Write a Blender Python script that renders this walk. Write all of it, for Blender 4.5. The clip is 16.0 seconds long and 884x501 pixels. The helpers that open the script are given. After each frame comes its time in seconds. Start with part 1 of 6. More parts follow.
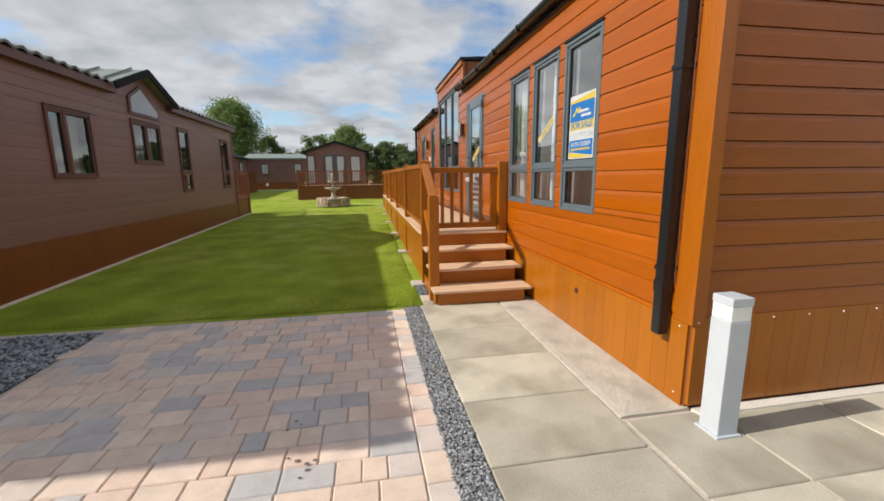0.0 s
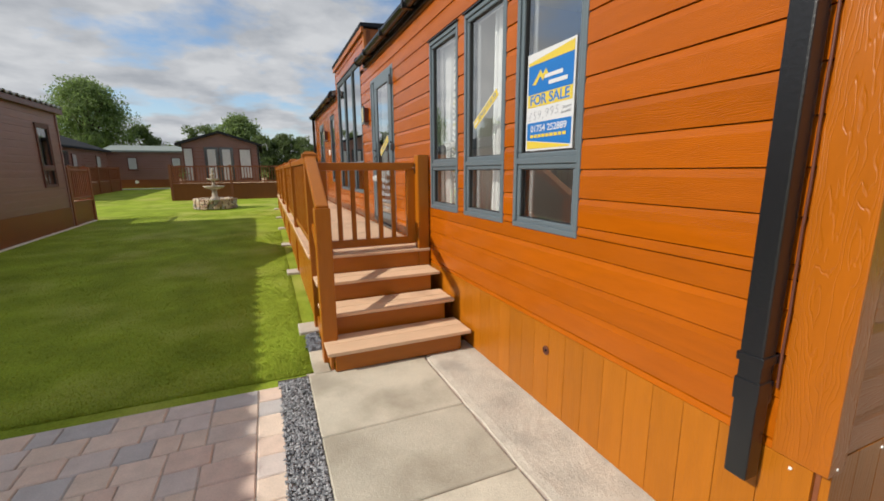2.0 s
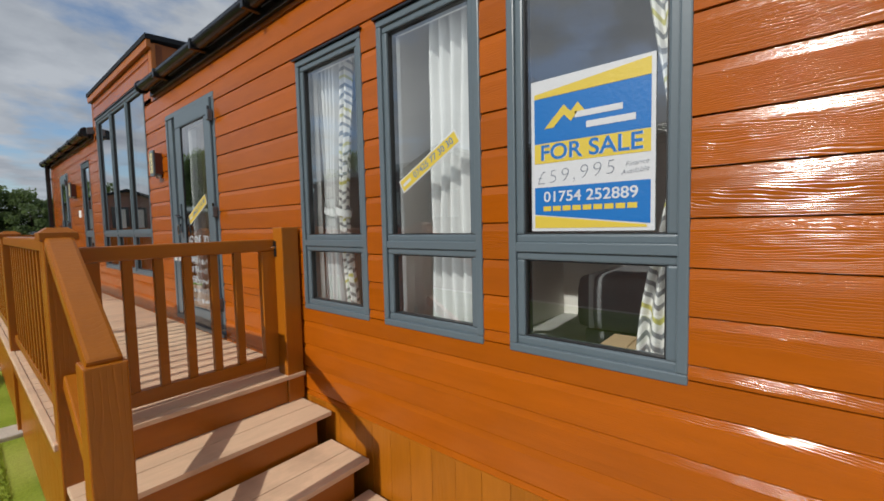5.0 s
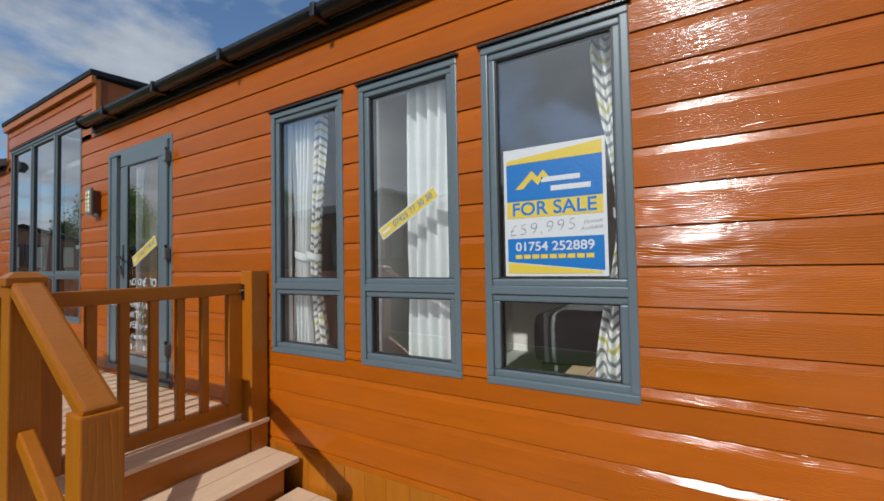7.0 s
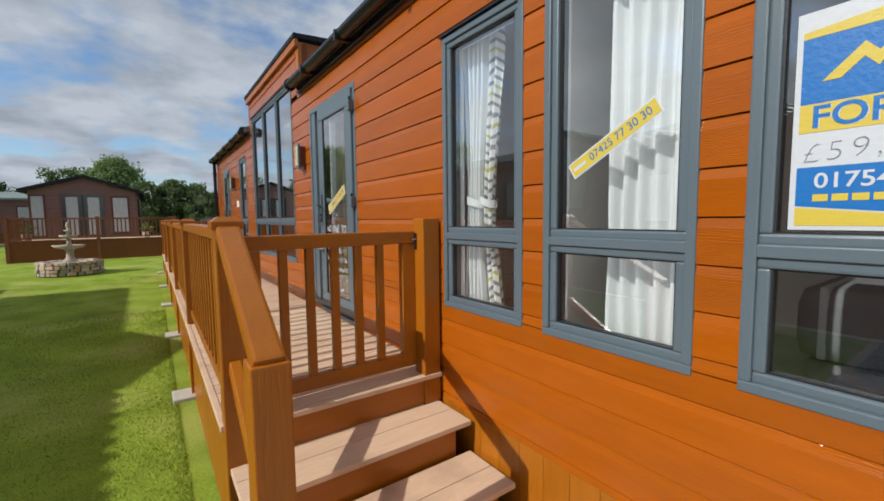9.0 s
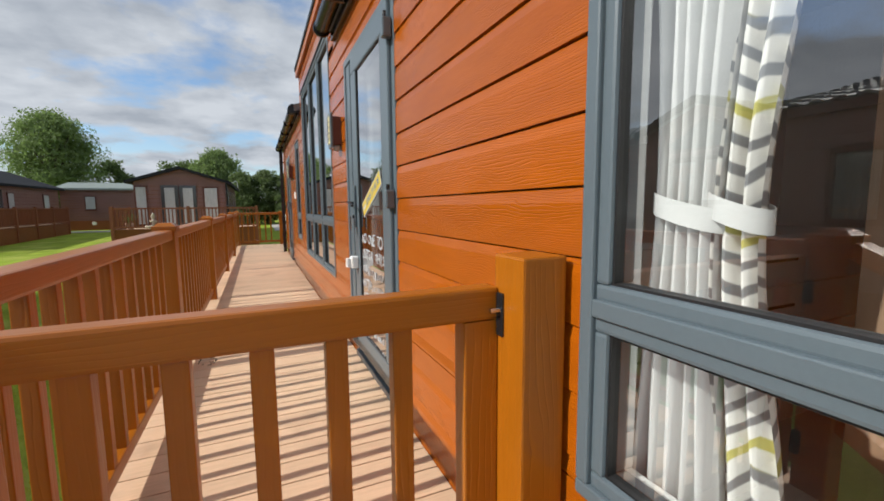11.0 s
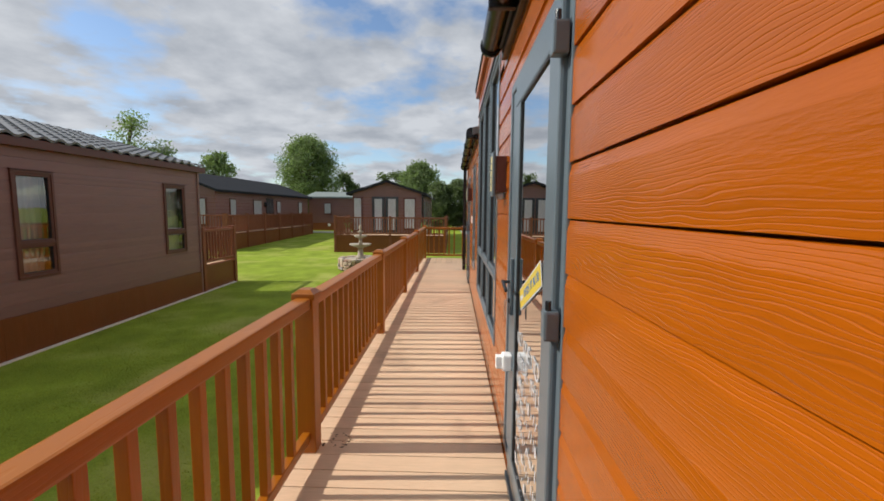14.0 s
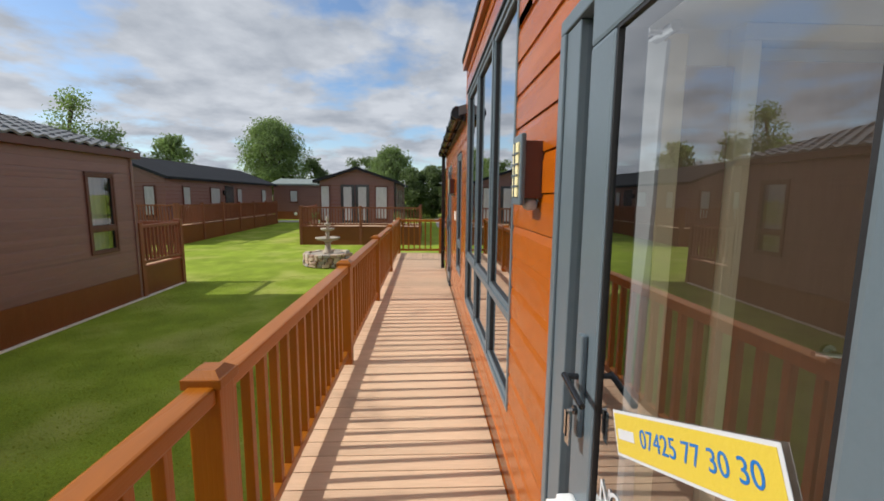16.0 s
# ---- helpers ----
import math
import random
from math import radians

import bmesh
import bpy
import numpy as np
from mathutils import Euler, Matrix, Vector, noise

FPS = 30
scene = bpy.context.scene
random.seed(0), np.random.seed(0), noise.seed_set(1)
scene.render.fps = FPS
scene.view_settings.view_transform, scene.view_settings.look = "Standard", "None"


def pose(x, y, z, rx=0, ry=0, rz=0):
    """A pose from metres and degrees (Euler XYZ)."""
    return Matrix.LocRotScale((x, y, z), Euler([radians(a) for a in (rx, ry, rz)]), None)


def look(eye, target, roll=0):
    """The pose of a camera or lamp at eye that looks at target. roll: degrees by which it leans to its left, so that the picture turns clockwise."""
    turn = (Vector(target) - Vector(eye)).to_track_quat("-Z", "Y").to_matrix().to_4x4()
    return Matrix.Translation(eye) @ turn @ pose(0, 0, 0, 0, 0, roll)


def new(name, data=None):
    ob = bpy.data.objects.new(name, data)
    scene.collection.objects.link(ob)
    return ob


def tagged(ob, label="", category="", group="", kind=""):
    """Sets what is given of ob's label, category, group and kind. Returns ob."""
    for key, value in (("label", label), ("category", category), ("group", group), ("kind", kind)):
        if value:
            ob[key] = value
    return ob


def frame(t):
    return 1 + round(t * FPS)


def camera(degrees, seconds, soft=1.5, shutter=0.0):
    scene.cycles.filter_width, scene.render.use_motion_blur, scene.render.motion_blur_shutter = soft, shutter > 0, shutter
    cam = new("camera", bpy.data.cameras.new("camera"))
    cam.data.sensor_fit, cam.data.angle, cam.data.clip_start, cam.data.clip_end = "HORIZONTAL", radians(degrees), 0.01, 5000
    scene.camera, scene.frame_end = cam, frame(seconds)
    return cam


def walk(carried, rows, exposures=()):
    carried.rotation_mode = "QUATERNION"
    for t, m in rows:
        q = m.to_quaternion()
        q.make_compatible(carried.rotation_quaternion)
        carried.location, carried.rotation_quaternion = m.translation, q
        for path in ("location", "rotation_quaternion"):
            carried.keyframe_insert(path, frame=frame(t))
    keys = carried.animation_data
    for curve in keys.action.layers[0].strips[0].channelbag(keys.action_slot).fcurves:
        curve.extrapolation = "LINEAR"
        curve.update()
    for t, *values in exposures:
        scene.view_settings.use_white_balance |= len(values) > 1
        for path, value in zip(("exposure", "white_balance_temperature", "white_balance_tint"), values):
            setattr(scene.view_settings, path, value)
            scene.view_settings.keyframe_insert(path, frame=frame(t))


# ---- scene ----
cam = camera(94.3, 16.0, soft=1.7)
PATH = [
    (0, (0.107, 0.039, 1.461), (0.461, 1.974, 1.103), -0.5),
    (0.5, (0.181, 0.291, 1.495), (0.741, 2.172, 1.107), -0.3),
    (1, (0.256, 0.673, 1.51), (0.932, 2.514, 1.118), -0.4),
    (1.5, (0.386, 1.058, 1.478), (1.121, 2.877, 1.09), -0.4),
    (2, (0.502, 1.521, 1.488), (1.262, 3.331, 1.107), -0.4),
    (2.5, (0.712, 2.025, 1.502), (1.478, 3.835, 1.129), -0.5),
    (3, (0.897, 2.506, 1.52), (1.672, 4.314, 1.157), -0.5),
    (3.5, (0.983, 2.935, 1.573), (1.798, 4.727, 1.22), -0.7),
    (4, (0.969, 3.109, 1.599), (1.919, 4.841, 1.288), -0.8),
    (4.5, (0.774, 3.121, 1.645), (2.029, 4.66, 1.413), -1.0),
    (5, (0.577, 3.021, 1.64), (2.105, 4.305, 1.514), -1.3),
    (5.2, (0.508, 3.011, 1.646), (2.117, 4.197, 1.561), -1.4),
    (7.3, (0.297, 3.082, 1.668), (2.011, 4.11, 1.74), -1.2),
    (7.5, (0.328, 3.068, 1.665), (1.992, 4.176, 1.721), -1.1),
    (8, (0.408, 3.047, 1.659), (1.915, 4.362, 1.648), -0.9),
    (8.5, (0.497, 3.183, 1.652), (1.814, 4.686, 1.562), -0.8),
    (8.7, (0.53, 3.263, 1.65), (1.774, 4.824, 1.526), -0.8),
    (10.8, (1.318, 4.594, 1.671), (2.161, 6.395, 1.458), 0.1),
    (11, (1.394, 4.724, 1.753), (2.206, 6.539, 1.538), -0.5),
    (11.5, (1.458, 4.993, 1.867), (2.197, 6.842, 1.681), -0.2),
    (12, (1.512, 5.163, 1.975), (2.141, 7.055, 1.81), 0.0),
    (12.5, (1.67, 5.348, 2.05), (2.149, 7.283, 1.891), 0.2),
    (13, (1.73, 5.477, 2.094), (2.028, 7.447, 1.93), 0.3),
    (13.5, (1.711, 5.491, 2.099), (1.815, 7.48, 1.922), 0.5),
    (14, (1.698, 5.488, 2.115), (1.644, 7.478, 1.918), 0.5),
    (14.5, (1.667, 5.582, 2.128), (1.536, 7.566, 1.912), 0.5),
    (15, (1.59, 5.801, 2.134), (1.481, 7.784, 1.902), 0.7),
    (15.5, (1.575, 6.054, 2.203), (1.543, 8.038, 1.952), -0.0),
    (16, (1.58, 6.433, 2.229), (1.662, 8.414, 1.968), 0.5),
]
walk(cam, [(t, look(eye, target, roll)) for t, eye, target, roll in PATH],
     [(0, 0.12, 6450, 10), (3, 0.02, 6500, 10), (4, 0.0, 6450, 10), (4.5, -0.16, 6300, 10), (5, -0.36, 6100, 9), (7.5, -0.36, 5800, 8), (8.5, -0.25, 5850, 8), (11, 0.1, 6150, 9), (12.5, 0.04, 6350, 10), (16, 0.1, 6150, 10)])


# ---- world and sun ----
SUN_ELEVATION, SUN_TURN = radians(35.5), radians(2.5)      # the light travels along +x, a little towards +y
world = bpy.data.worlds.new("sky")
scene.world = world
world.use_nodes = True


def sky_nodes(tree):
    n, link = tree.nodes, tree.links
    n.clear()
    out = n.new("ShaderNodeOutputWorld")
    sky = n.new("ShaderNodeTexSky")
    sky.sky_type, sky.sun_disc = "NISHITA", False
    sky.sun_elevation, sky.sun_rotation = SUN_ELEVATION, radians(270) - SUN_TURN
    sky.air_density, sky.dust_density, sky.ozone_density = 1.0, 0.6, 2.0
    clear = n.new("ShaderNodeBackground")
    clear.inputs["Strength"].default_value = 0.14
    link.new(sky.outputs[0], clear.inputs["Color"])
    where = n.new("ShaderNodeTexCoord")
    parts = n.new("ShaderNodeSeparateXYZ")
    link.new(where.outputs["Generated"], parts.inputs[0])
    lift = n.new("ShaderNodeMath")
    lift.operation = "MAXIMUM"
    lift.inputs[1].default_value = 0.0
    link.new(parts.outputs["Z"], lift.inputs[0])
    raised = n.new("ShaderNodeMath")
    raised.operation = "ADD"
    raised.inputs[1].default_value = 0.19
    link.new(lift.outputs[0], raised.inputs[0])
    flat = n.new("ShaderNodeCombineXYZ")
    for axis in "XY":
        over = n.new("ShaderNodeMath")
        over.operation = "DIVIDE"
        link.new(parts.outputs[axis], over.inputs[0])
        link.new(raised.outputs[0], over.inputs[1])
        link.new(over.outputs[0], flat.inputs[axis])
    cover = n.new("ShaderNodeTexNoise")
    cover.inputs["Scale"].default_value, cover.inputs["Detail"].default_value = 1.45, 9.0
    cover.inputs["Roughness"].default_value, cover.inputs["Distortion"].default_value = 0.54, 0.0
    link.new(flat.outputs[0], cover.inputs["Vector"])
    edge = n.new("ShaderNodeValToRGB")
    edge.color_ramp.elements[0].position, edge.color_ramp.elements[1].position = 0.395, 0.50
    link.new(cover.outputs[0], edge.inputs[0])
    shade = n.new("ShaderNodeTexNoise")
    shade.inputs["Scale"].default_value, shade.inputs["Detail"].default_value = 2.7, 8.0
    shade.inputs["Roughness"].default_value = 0.54
    link.new(flat.outputs[0], shade.inputs["Vector"])
    tone = n.new("ShaderNodeValToRGB")
    tone.color_ramp.elements[0].position, tone.color_ramp.elements[0].color = 0.34, (0.56, 0.595, 0.65, 1)
    tone.color_ramp.elements[1].position, tone.color_ramp.elements[1].color = 0.62, (0.90, 0.92, 0.95, 1)
    link.new(shade.outputs[0], tone.inputs[0])
    cloud = n.new("ShaderNodeBackground")
    cloud.inputs["Strength"].default_value = 0.68
    link.new(tone.outputs[0], cloud.inputs["Color"])
    mix = n.new("ShaderNodeMixShader")
    link.new(edge.outputs[0], mix.inputs[0])
    link.new(clear.outputs[0], mix.inputs[1])
    link.new(cloud.outputs[0], mix.inputs[2])
    link.new(mix.outputs[0], out.inputs[0])


sky_nodes(world.node_tree)
sun = new("sun", bpy.data.lights.new("sun", "SUN"))
sun.data.energy, sun.data.angle, sun.data.color = 4.55, radians(0.6), (1.0, 0.93, 0.82)
SUNWAY = Vector((math.cos(SUN_ELEVATION) * math.cos(SUN_TURN), math.cos(SUN_ELEVATION) * math.sin(SUN_TURN), -math.sin(SUN_ELEVATION)))
sun.matrix_world = look((-20, 0, 20), Vector((-20, 0, 20)) + SUNWAY)


def window_fill(y0, y1, z0, z1, watts, x=2.105):
    """An added lamp just inside a window opening, brightening the room beyond the sky's light."""
    data = bpy.data.lights.new("window_daylight", "AREA")
    data.shape, data.size, data.size_y, data.energy, data.color = "RECTANGLE", z1 - z0, y1 - y0, watts, (1.0, 0.97, 0.92)
    lamp = new("window_daylight", data)
    lamp.matrix_world = pose(x, (y0 + y1) / 2, (z0 + z1) / 2, 0, -90, 0)
    return lamp


window_fill(3.29, 3.83, 1.18, 2.6, 2.2)
window_fill(4.05, 4.58, 1.18, 2.6, 2.2)
window_fill(4.80, 5.32, 1.18, 2.6, 2.2)
window_fill(6.76, 7.84, 0.88, 2.64, 5.0)
window_fill(8.5, 10.62, 1.2, 2.78, 4)


# ---- materials ----
def material(name, colour, rough=0.6, vary=0.25, scale=3.0, fine=60.0, bump=0.15, metal=0.0, stretch=(1, 1, 1), each=0.0, hues=(), gloss=0.5, coat=0.0, stain=None):
    """A surface with coarse and fine variation, a fine relief, and a tint that differs from piece to piece."""
    m = bpy.data.materials.new(name)
    m.use_nodes = True
    n, link = m.node_tree.nodes, m.node_tree.links
    b = n["Principled BSDF"]
    b.inputs["Roughness"].default_value, b.inputs["Metallic"].default_value = rough, metal
    b.inputs["Specular IOR Level"].default_value = gloss
    b.inputs["Coat Weight"].default_value, b.inputs["Coat Roughness"].default_value = coat, 0.12
    where = n.new("ShaderNodeTexCoord")
    size = n.new("ShaderNodeMapping")
    size.inputs["Scale"].default_value = stretch
    link.new(where.outputs["Object"], size.inputs[0])
    chance = n.new("ShaderNodeObjectInfo")
    shift = n.new("ShaderNodeVectorMath")
    shift.operation = "SCALE"
    shift.inputs[0].default_value = (37.0, 53.0, 71.0)
    link.new(chance.outputs["Random"], shift.inputs["Scale"])
    place = n.new("ShaderNodeVectorMath")
    place.operation = "ADD"
    link.new(size.outputs[0], place.inputs[0])
    if each or hues:
        link.new(shift.outputs[0], place.inputs[1])
    coarse = n.new("ShaderNodeTexNoise")
    coarse.inputs["Scale"].default_value, coarse.inputs["Detail"].default_value = scale, 6
    link.new(place.outputs[0], coarse.inputs["Vector"])
    grain = n.new("ShaderNodeTexNoise")
    grain.inputs["Scale"].default_value, grain.inputs["Detail"].default_value, grain.inputs["Roughness"].default_value = fine, 5, 0.65
    link.new(place.outputs[0], grain.inputs["Vector"])
    both = n.new("ShaderNodeMath")
    both.operation = "ADD"
    link.new(coarse.outputs[0], both.inputs[0])
    link.new(grain.outputs[0], both.inputs[1])
    span = n.new("ShaderNodeMapRange")
    span.inputs["From Min"].default_value, span.inputs["From Max"].default_value = 0.6, 1.4
    span.inputs["To Min"].default_value, span.inputs["To Max"].default_value = 1 - vary, 1 + vary
    link.new(both.outputs[0], span.inputs["Value"])
    tint = n.new("ShaderNodeValToRGB")
    ramp = tint.color_ramp
    if hues:
        ramp.interpolation = "CONSTANT"
        for k, c in enumerate(hues):
            e = ramp.elements[k] if k < 2 else ramp.elements.new(k / len(hues))
            e.position, e.color = k / len(hues), (*c, 1)
    else:
        ramp.elements[0].color, ramp.elements[1].color = (*[c * (1 - each) for c in colour], 1), (*[min(1, c * (1 + each)) for c in colour], 1)
    link.new(chance.outputs["Random"], tint.inputs[0])
    times = n.new("ShaderNodeVectorMath")
    times.operation = "SCALE"
    link.new(tint.outputs[0], times.inputs[0])
    link.new(span.outputs[0], times.inputs["Scale"])
    last = times.outputs[0]
    if stain:
        blot = n.new("ShaderNodeTexNoise")
        blot.inputs["Scale"].default_value, blot.inputs["Detail"].default_value = stain[1], 8
        link.new(where.outputs["Object"], blot.inputs["Vector"])
        cut = n.new("ShaderNodeMapRange")
        cut.inputs["From Min"].default_value, cut.inputs["From Max"].default_value = stain[2], stain[3]
        link.new(blot.outputs[0], cut.inputs["Value"])
        over = n.new("ShaderNodeMix")
        over.data_type = "RGBA"
        over.inputs["B"].default_value = (*stain[0], 1)
        link.new(cut.outputs[0], over.inputs["Factor"])
        link.new(last, over.inputs["A"])
        last = over.outputs["Result"]
    link.new(last, b.inputs["Base Color"])
    if bump:
        relief = n.new("ShaderNodeBump")
        relief.inputs["Strength"].default_value, relief.inputs["Distance"].default_value = bump, 0.01
        link.new(grain.outputs[0], relief.inputs["Height"])
        link.new(relief.outputs[0], b.inputs["Normal"])
    return m


def grained(name, colour, along, rough=0.35, deep=0.5, each=0.06, rings=26.0, coat=0.0, worn=None, lines=105.0, pits=0.12):
    """Painted timber-effect board with a pressed wood grain that runs along one axis (0, 1 or 2)."""
    m = material(name, colour, rough, 0.16, 1.2, 22.0, 0, each=each, stretch=[0.16 if k == along else 1 for k in range(3)], coat=coat, stain=worn)
    n, link = m.node_tree.nodes, m.node_tree.links
    where = n.new("ShaderNodeTexCoord")
    size = n.new("ShaderNodeMapping")
    size.inputs["Scale"].default_value = [0.2 if k == along else 1.0 for k in range(3)]
    link.new(where.outputs["Object"], size.inputs[0])
    chance = n.new("ShaderNodeObjectInfo")
    shift = n.new("ShaderNodeVectorMath")
    shift.operation = "SCALE"
    shift.inputs[0].default_value = (19.0, 31.0, 43.0)
    link.new(chance.outputs["Random"], shift.inputs["Scale"])
    place = n.new("ShaderNodeVectorMath")
    place.operation = "ADD"
    link.new(size.outputs[0], place.inputs[0])
    link.new(shift.outputs[0], place.inputs[1])
    bend = n.new("ShaderNodeTexNoise")
    bend.inputs["Scale"].default_value, bend.inputs["Detail"].default_value = 6.5, 4
    link.new(place.outputs[0], bend.inputs["Vector"])
    ring = n.new("ShaderNodeMath")
    ring.operation = "MULTIPLY"
    ring.inputs[1].default_value = rings
    link.new(bend.outputs[0], ring.inputs[0])
    across = n.new("ShaderNodeVectorMath")
    across.operation = "DOT_PRODUCT"
    across.inputs[1].default_value = (0.7 * lines, 0.7 * lines, 0) if along == 2 else (0, 0, lines)
    link.new(where.outputs["Object"], across.inputs[0])
    total = n.new("ShaderNodeMath")
    link.new(ring.outputs[0], total.inputs[0])
    link.new(across.outputs["Value"], total.inputs[1])
    wave = n.new("ShaderNodeMath")
    wave.operation = "PINGPONG"
    wave.inputs[1].default_value = 0.62
    link.new(total.outputs[0], wave.inputs[0])
    patch = n.new("ShaderNodeTexNoise")
    patch.inputs["Scale"].default_value = 2.3
    link.new(place.outputs[0], patch.inputs["Vector"])
    reach = n.new("ShaderNodeMapRange")
    reach.inputs["From Min"].default_value, reach.inputs["From Max"].default_value = 0.30, 0.48
    link.new(patch.outputs[0], reach.inputs["Value"])
    vein = n.new("ShaderNodeMapRange")
    vein.interpolation_type = "SMOOTHSTEP"
    vein.inputs["From Min"].default_value, vein.inputs["From Max"].default_value = 0.0, 0.24
    vein.inputs["To Min"].default_value, vein.inputs["To Max"].default_value = -1.0, 0.0
    link.new(wave.outputs[0], vein.inputs["Value"])
    height = n.new("ShaderNodeMath")
    height.operation = "MULTIPLY"
    link.new(vein.outputs[0], height.inputs[0])
    link.new(reach.outputs[0], height.inputs[1])
    speck = n.new("ShaderNodeTexNoise")
    speck.inputs["Scale"].default_value, speck.inputs["Detail"].default_value = 170.0, 3
    link.new(place.outputs[0], speck.inputs["Vector"])
    rough_up = n.new("ShaderNodeMath")
    rough_up.operation = "MULTIPLY_ADD"
    rough_up.inputs[1].default_value = pits
    link.new(speck.outputs[0], rough_up.inputs[0])
    link.new(height.outputs[0], rough_up.inputs[2])
    relief = n.new("ShaderNodeBump")
    relief.inputs["Strength"].default_value, relief.inputs["Distance"].default_value = deep, 0.006
    link.new(rough_up.outputs[0], relief.inputs["Height"])
    link.new(relief.outputs[0], n["Principled BSDF"].inputs["Normal"])
    return m


def glass(name, tint=(0.86, 0.9, 0.9), ior=1.55, more=(2.8, 0.13)):
    m = bpy.data.materials.new(name)
    m.use_nodes = True
    n, link = m.node_tree.nodes, m.node_tree.links
    n.clear()
    out, clear, shiny, mix, fres = [n.new("ShaderNode" + k) for k in ("OutputMaterial", "BsdfTransparent", "BsdfGlossy", "MixShader", "Fresnel")]
    clear.inputs[0].default_value = (*tint, 1)
    shiny.inputs["Roughness"].default_value = 0.0
    fres.inputs["IOR"].default_value = ior
    gain = n.new("ShaderNodeMath")
    gain.operation, gain.use_clamp = "MULTIPLY_ADD", True
    gain.inputs[1].default_value, gain.inputs[2].default_value = more
    link.new(fres.outputs[0], gain.inputs[0])
    link.new(gain.outputs[0], mix.inputs[0])
    link.new(clear.outputs[0], mix.inputs[1])
    link.new(shiny.outputs[0], mix.inputs[2])
    link.new(mix.outputs[0], out.inputs[0])
    return m


ORANGE = (0.345, 0.082, 0.002)
M = {}
M["siding"] = grained("siding_orange", ORANGE, 1, 0.16, 0.25, rings=20.0, lines=190.0, pits=0.45)
# The siding's own paint, its colour darkened for the end walls' shade.
M["siding_shaded"] = grained("siding_shaded", (0.28, 0.072, 0.004), 0, 0.3, 0.2)
M["skirt"] = grained("skirt_boards", (0.335, 0.106, 0.004), 2, 0.36, 0.18, 0.06, 9)
M["trim_orange"] = grained("trim_orange", (0.36, 0.10, 0.003), 2, 0.3, 0.3)
M["skirt"].node_tree.nodes["Principled BSDF"].inputs["Specular IOR Level"].default_value = 0.35
for kind in ("siding", "siding_shaded"):
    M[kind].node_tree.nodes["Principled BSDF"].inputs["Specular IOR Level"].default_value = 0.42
M["backing"] = material("wall_backing", (0.20, 0.06, 0.02), 0.8)
M["siding_left"] = grained("siding_brown", (0.225, 0.118, 0.100), 1, 0.4, 0.2)
M["siding_left_x"] = grained("siding_brown_end", (0.225, 0.118, 0.100), 0, 0.4, 0.2)
M["skirt_left"] = grained("skirt_brown", (0.185, 0.050, 0.009), 2, 0.45, 0.3)
M["rail"] = grained("railing_timber", (0.34, 0.105, 0.003), 1, 0.32, 0.1, 0.08, 9)
M["rail_x"] = grained("railing_timber_across", (0.34, 0.105, 0.003), 0, 0.32, 0.1, 0.08, 9)
M["post_far"] = grained("brown_rail_timber", (0.215, 0.066, 0.026), 2, 0.5, 0.2, 0.08, 9)
M["slate_roof"] = material("dark_slate_roof", (0.022, 0.024, 0.029), 0.9, 0.2, 2, 30, 0.1, gloss=0.15)
M["post"] = grained("post_timber", (0.34, 0.105, 0.003), 2, 0.34, 0.1, 0.08, 9)
M["deck"] = material("deck_board", (0.66, 0.455, 0.295), 0.62, 0.14, 2.0, 26.0, 0.25, stretch=(0.3, 3, 1), each=0.07, stain=((0.36, 0.23, 0.15), 2.4, 0.58, 0.85))
for kind in ("rail", "rail_x", "post"):
    M[kind].node_tree.nodes["Principled BSDF"].inputs["Specular IOR Level"].default_value = 0.45
M["grey_frame"] = material("slate_grey_frame", (0.105, 0.135, 0.155), 0.34, 0.07, 2.0, 80.0, 0.03)
M["brown_frame"] = material("brown_frame", (0.11, 0.035, 0.022), 0.4, 0.08)
M["gasket"] = material("black_rubber", (0.012, 0.012, 0.013), 0.5, 0.1)
M["black"] = material("black_plastic", (0.011, 0.012, 0.014), 0.27, 0.15)
M["glass"] = glass("window_glass")
M["glass_far"] = glass("window_glass_tinted", (0.84, 0.89, 0.89), 1.5, (1.6, 0.12))
M["white"] = material("white_paint", (0.78, 0.78, 0.76), 0.5, 0.06)
M["white_plastic"] = material("white_plastic", (0.82, 0.82, 0.8), 0.35, 0.04)
M["grey_post"] = material("grey_lacquer", (0.50, 0.535, 0.58), 0.4, 0.07, 4, 50, 0.04)
M["concrete"] = material("pale_concrete", (0.50, 0.46, 0.39), 0.85, 0.24, 5, 70, 0.6, stain=((0.33, 0.30, 0.26), 3.0, 0.5, 0.75))
M["footing"] = material("whitened_footing", (0.66, 0.62, 0.55), 0.8, 0.2, 4, 60, 0.3)
M["slab"] = material("paving_slab", (0.47, 0.435, 0.35), 0.8, 0.2, 3, 90, 0.3, each=0.17, stain=((0.27, 0.24, 0.18), 2.2, 0.46, 0.74))
M["joint"] = material("joint_sand", (0.50, 0.43, 0.37), 0.95, 0.2, 8, 90, 0.5)
M["block"] = material("tumbled_block", (0.3, 0.25, 0.22), 0.85, 0.18, 9, 120, 0.5, hues=((0.68, 0.53, 0.43), (0.60, 0.52, 0.47), (0.69, 0.56, 0.45), (0.46, 0.44, 0.43), (0.66, 0.50, 0.41), (0.66, 0.53, 0.43), (0.61, 0.51, 0.44), (0.50, 0.47, 0.45), (0.71, 0.57, 0.47)))
M["gravel"] = material("grey_chippings", (0.24, 0.25, 0.265), 0.8, 0.4, 60, 200, 0.3)
M["slate"] = material("blue_slate_chippings", (0.20, 0.225, 0.26), 0.7, 0.35, 50, 200, 0.3)
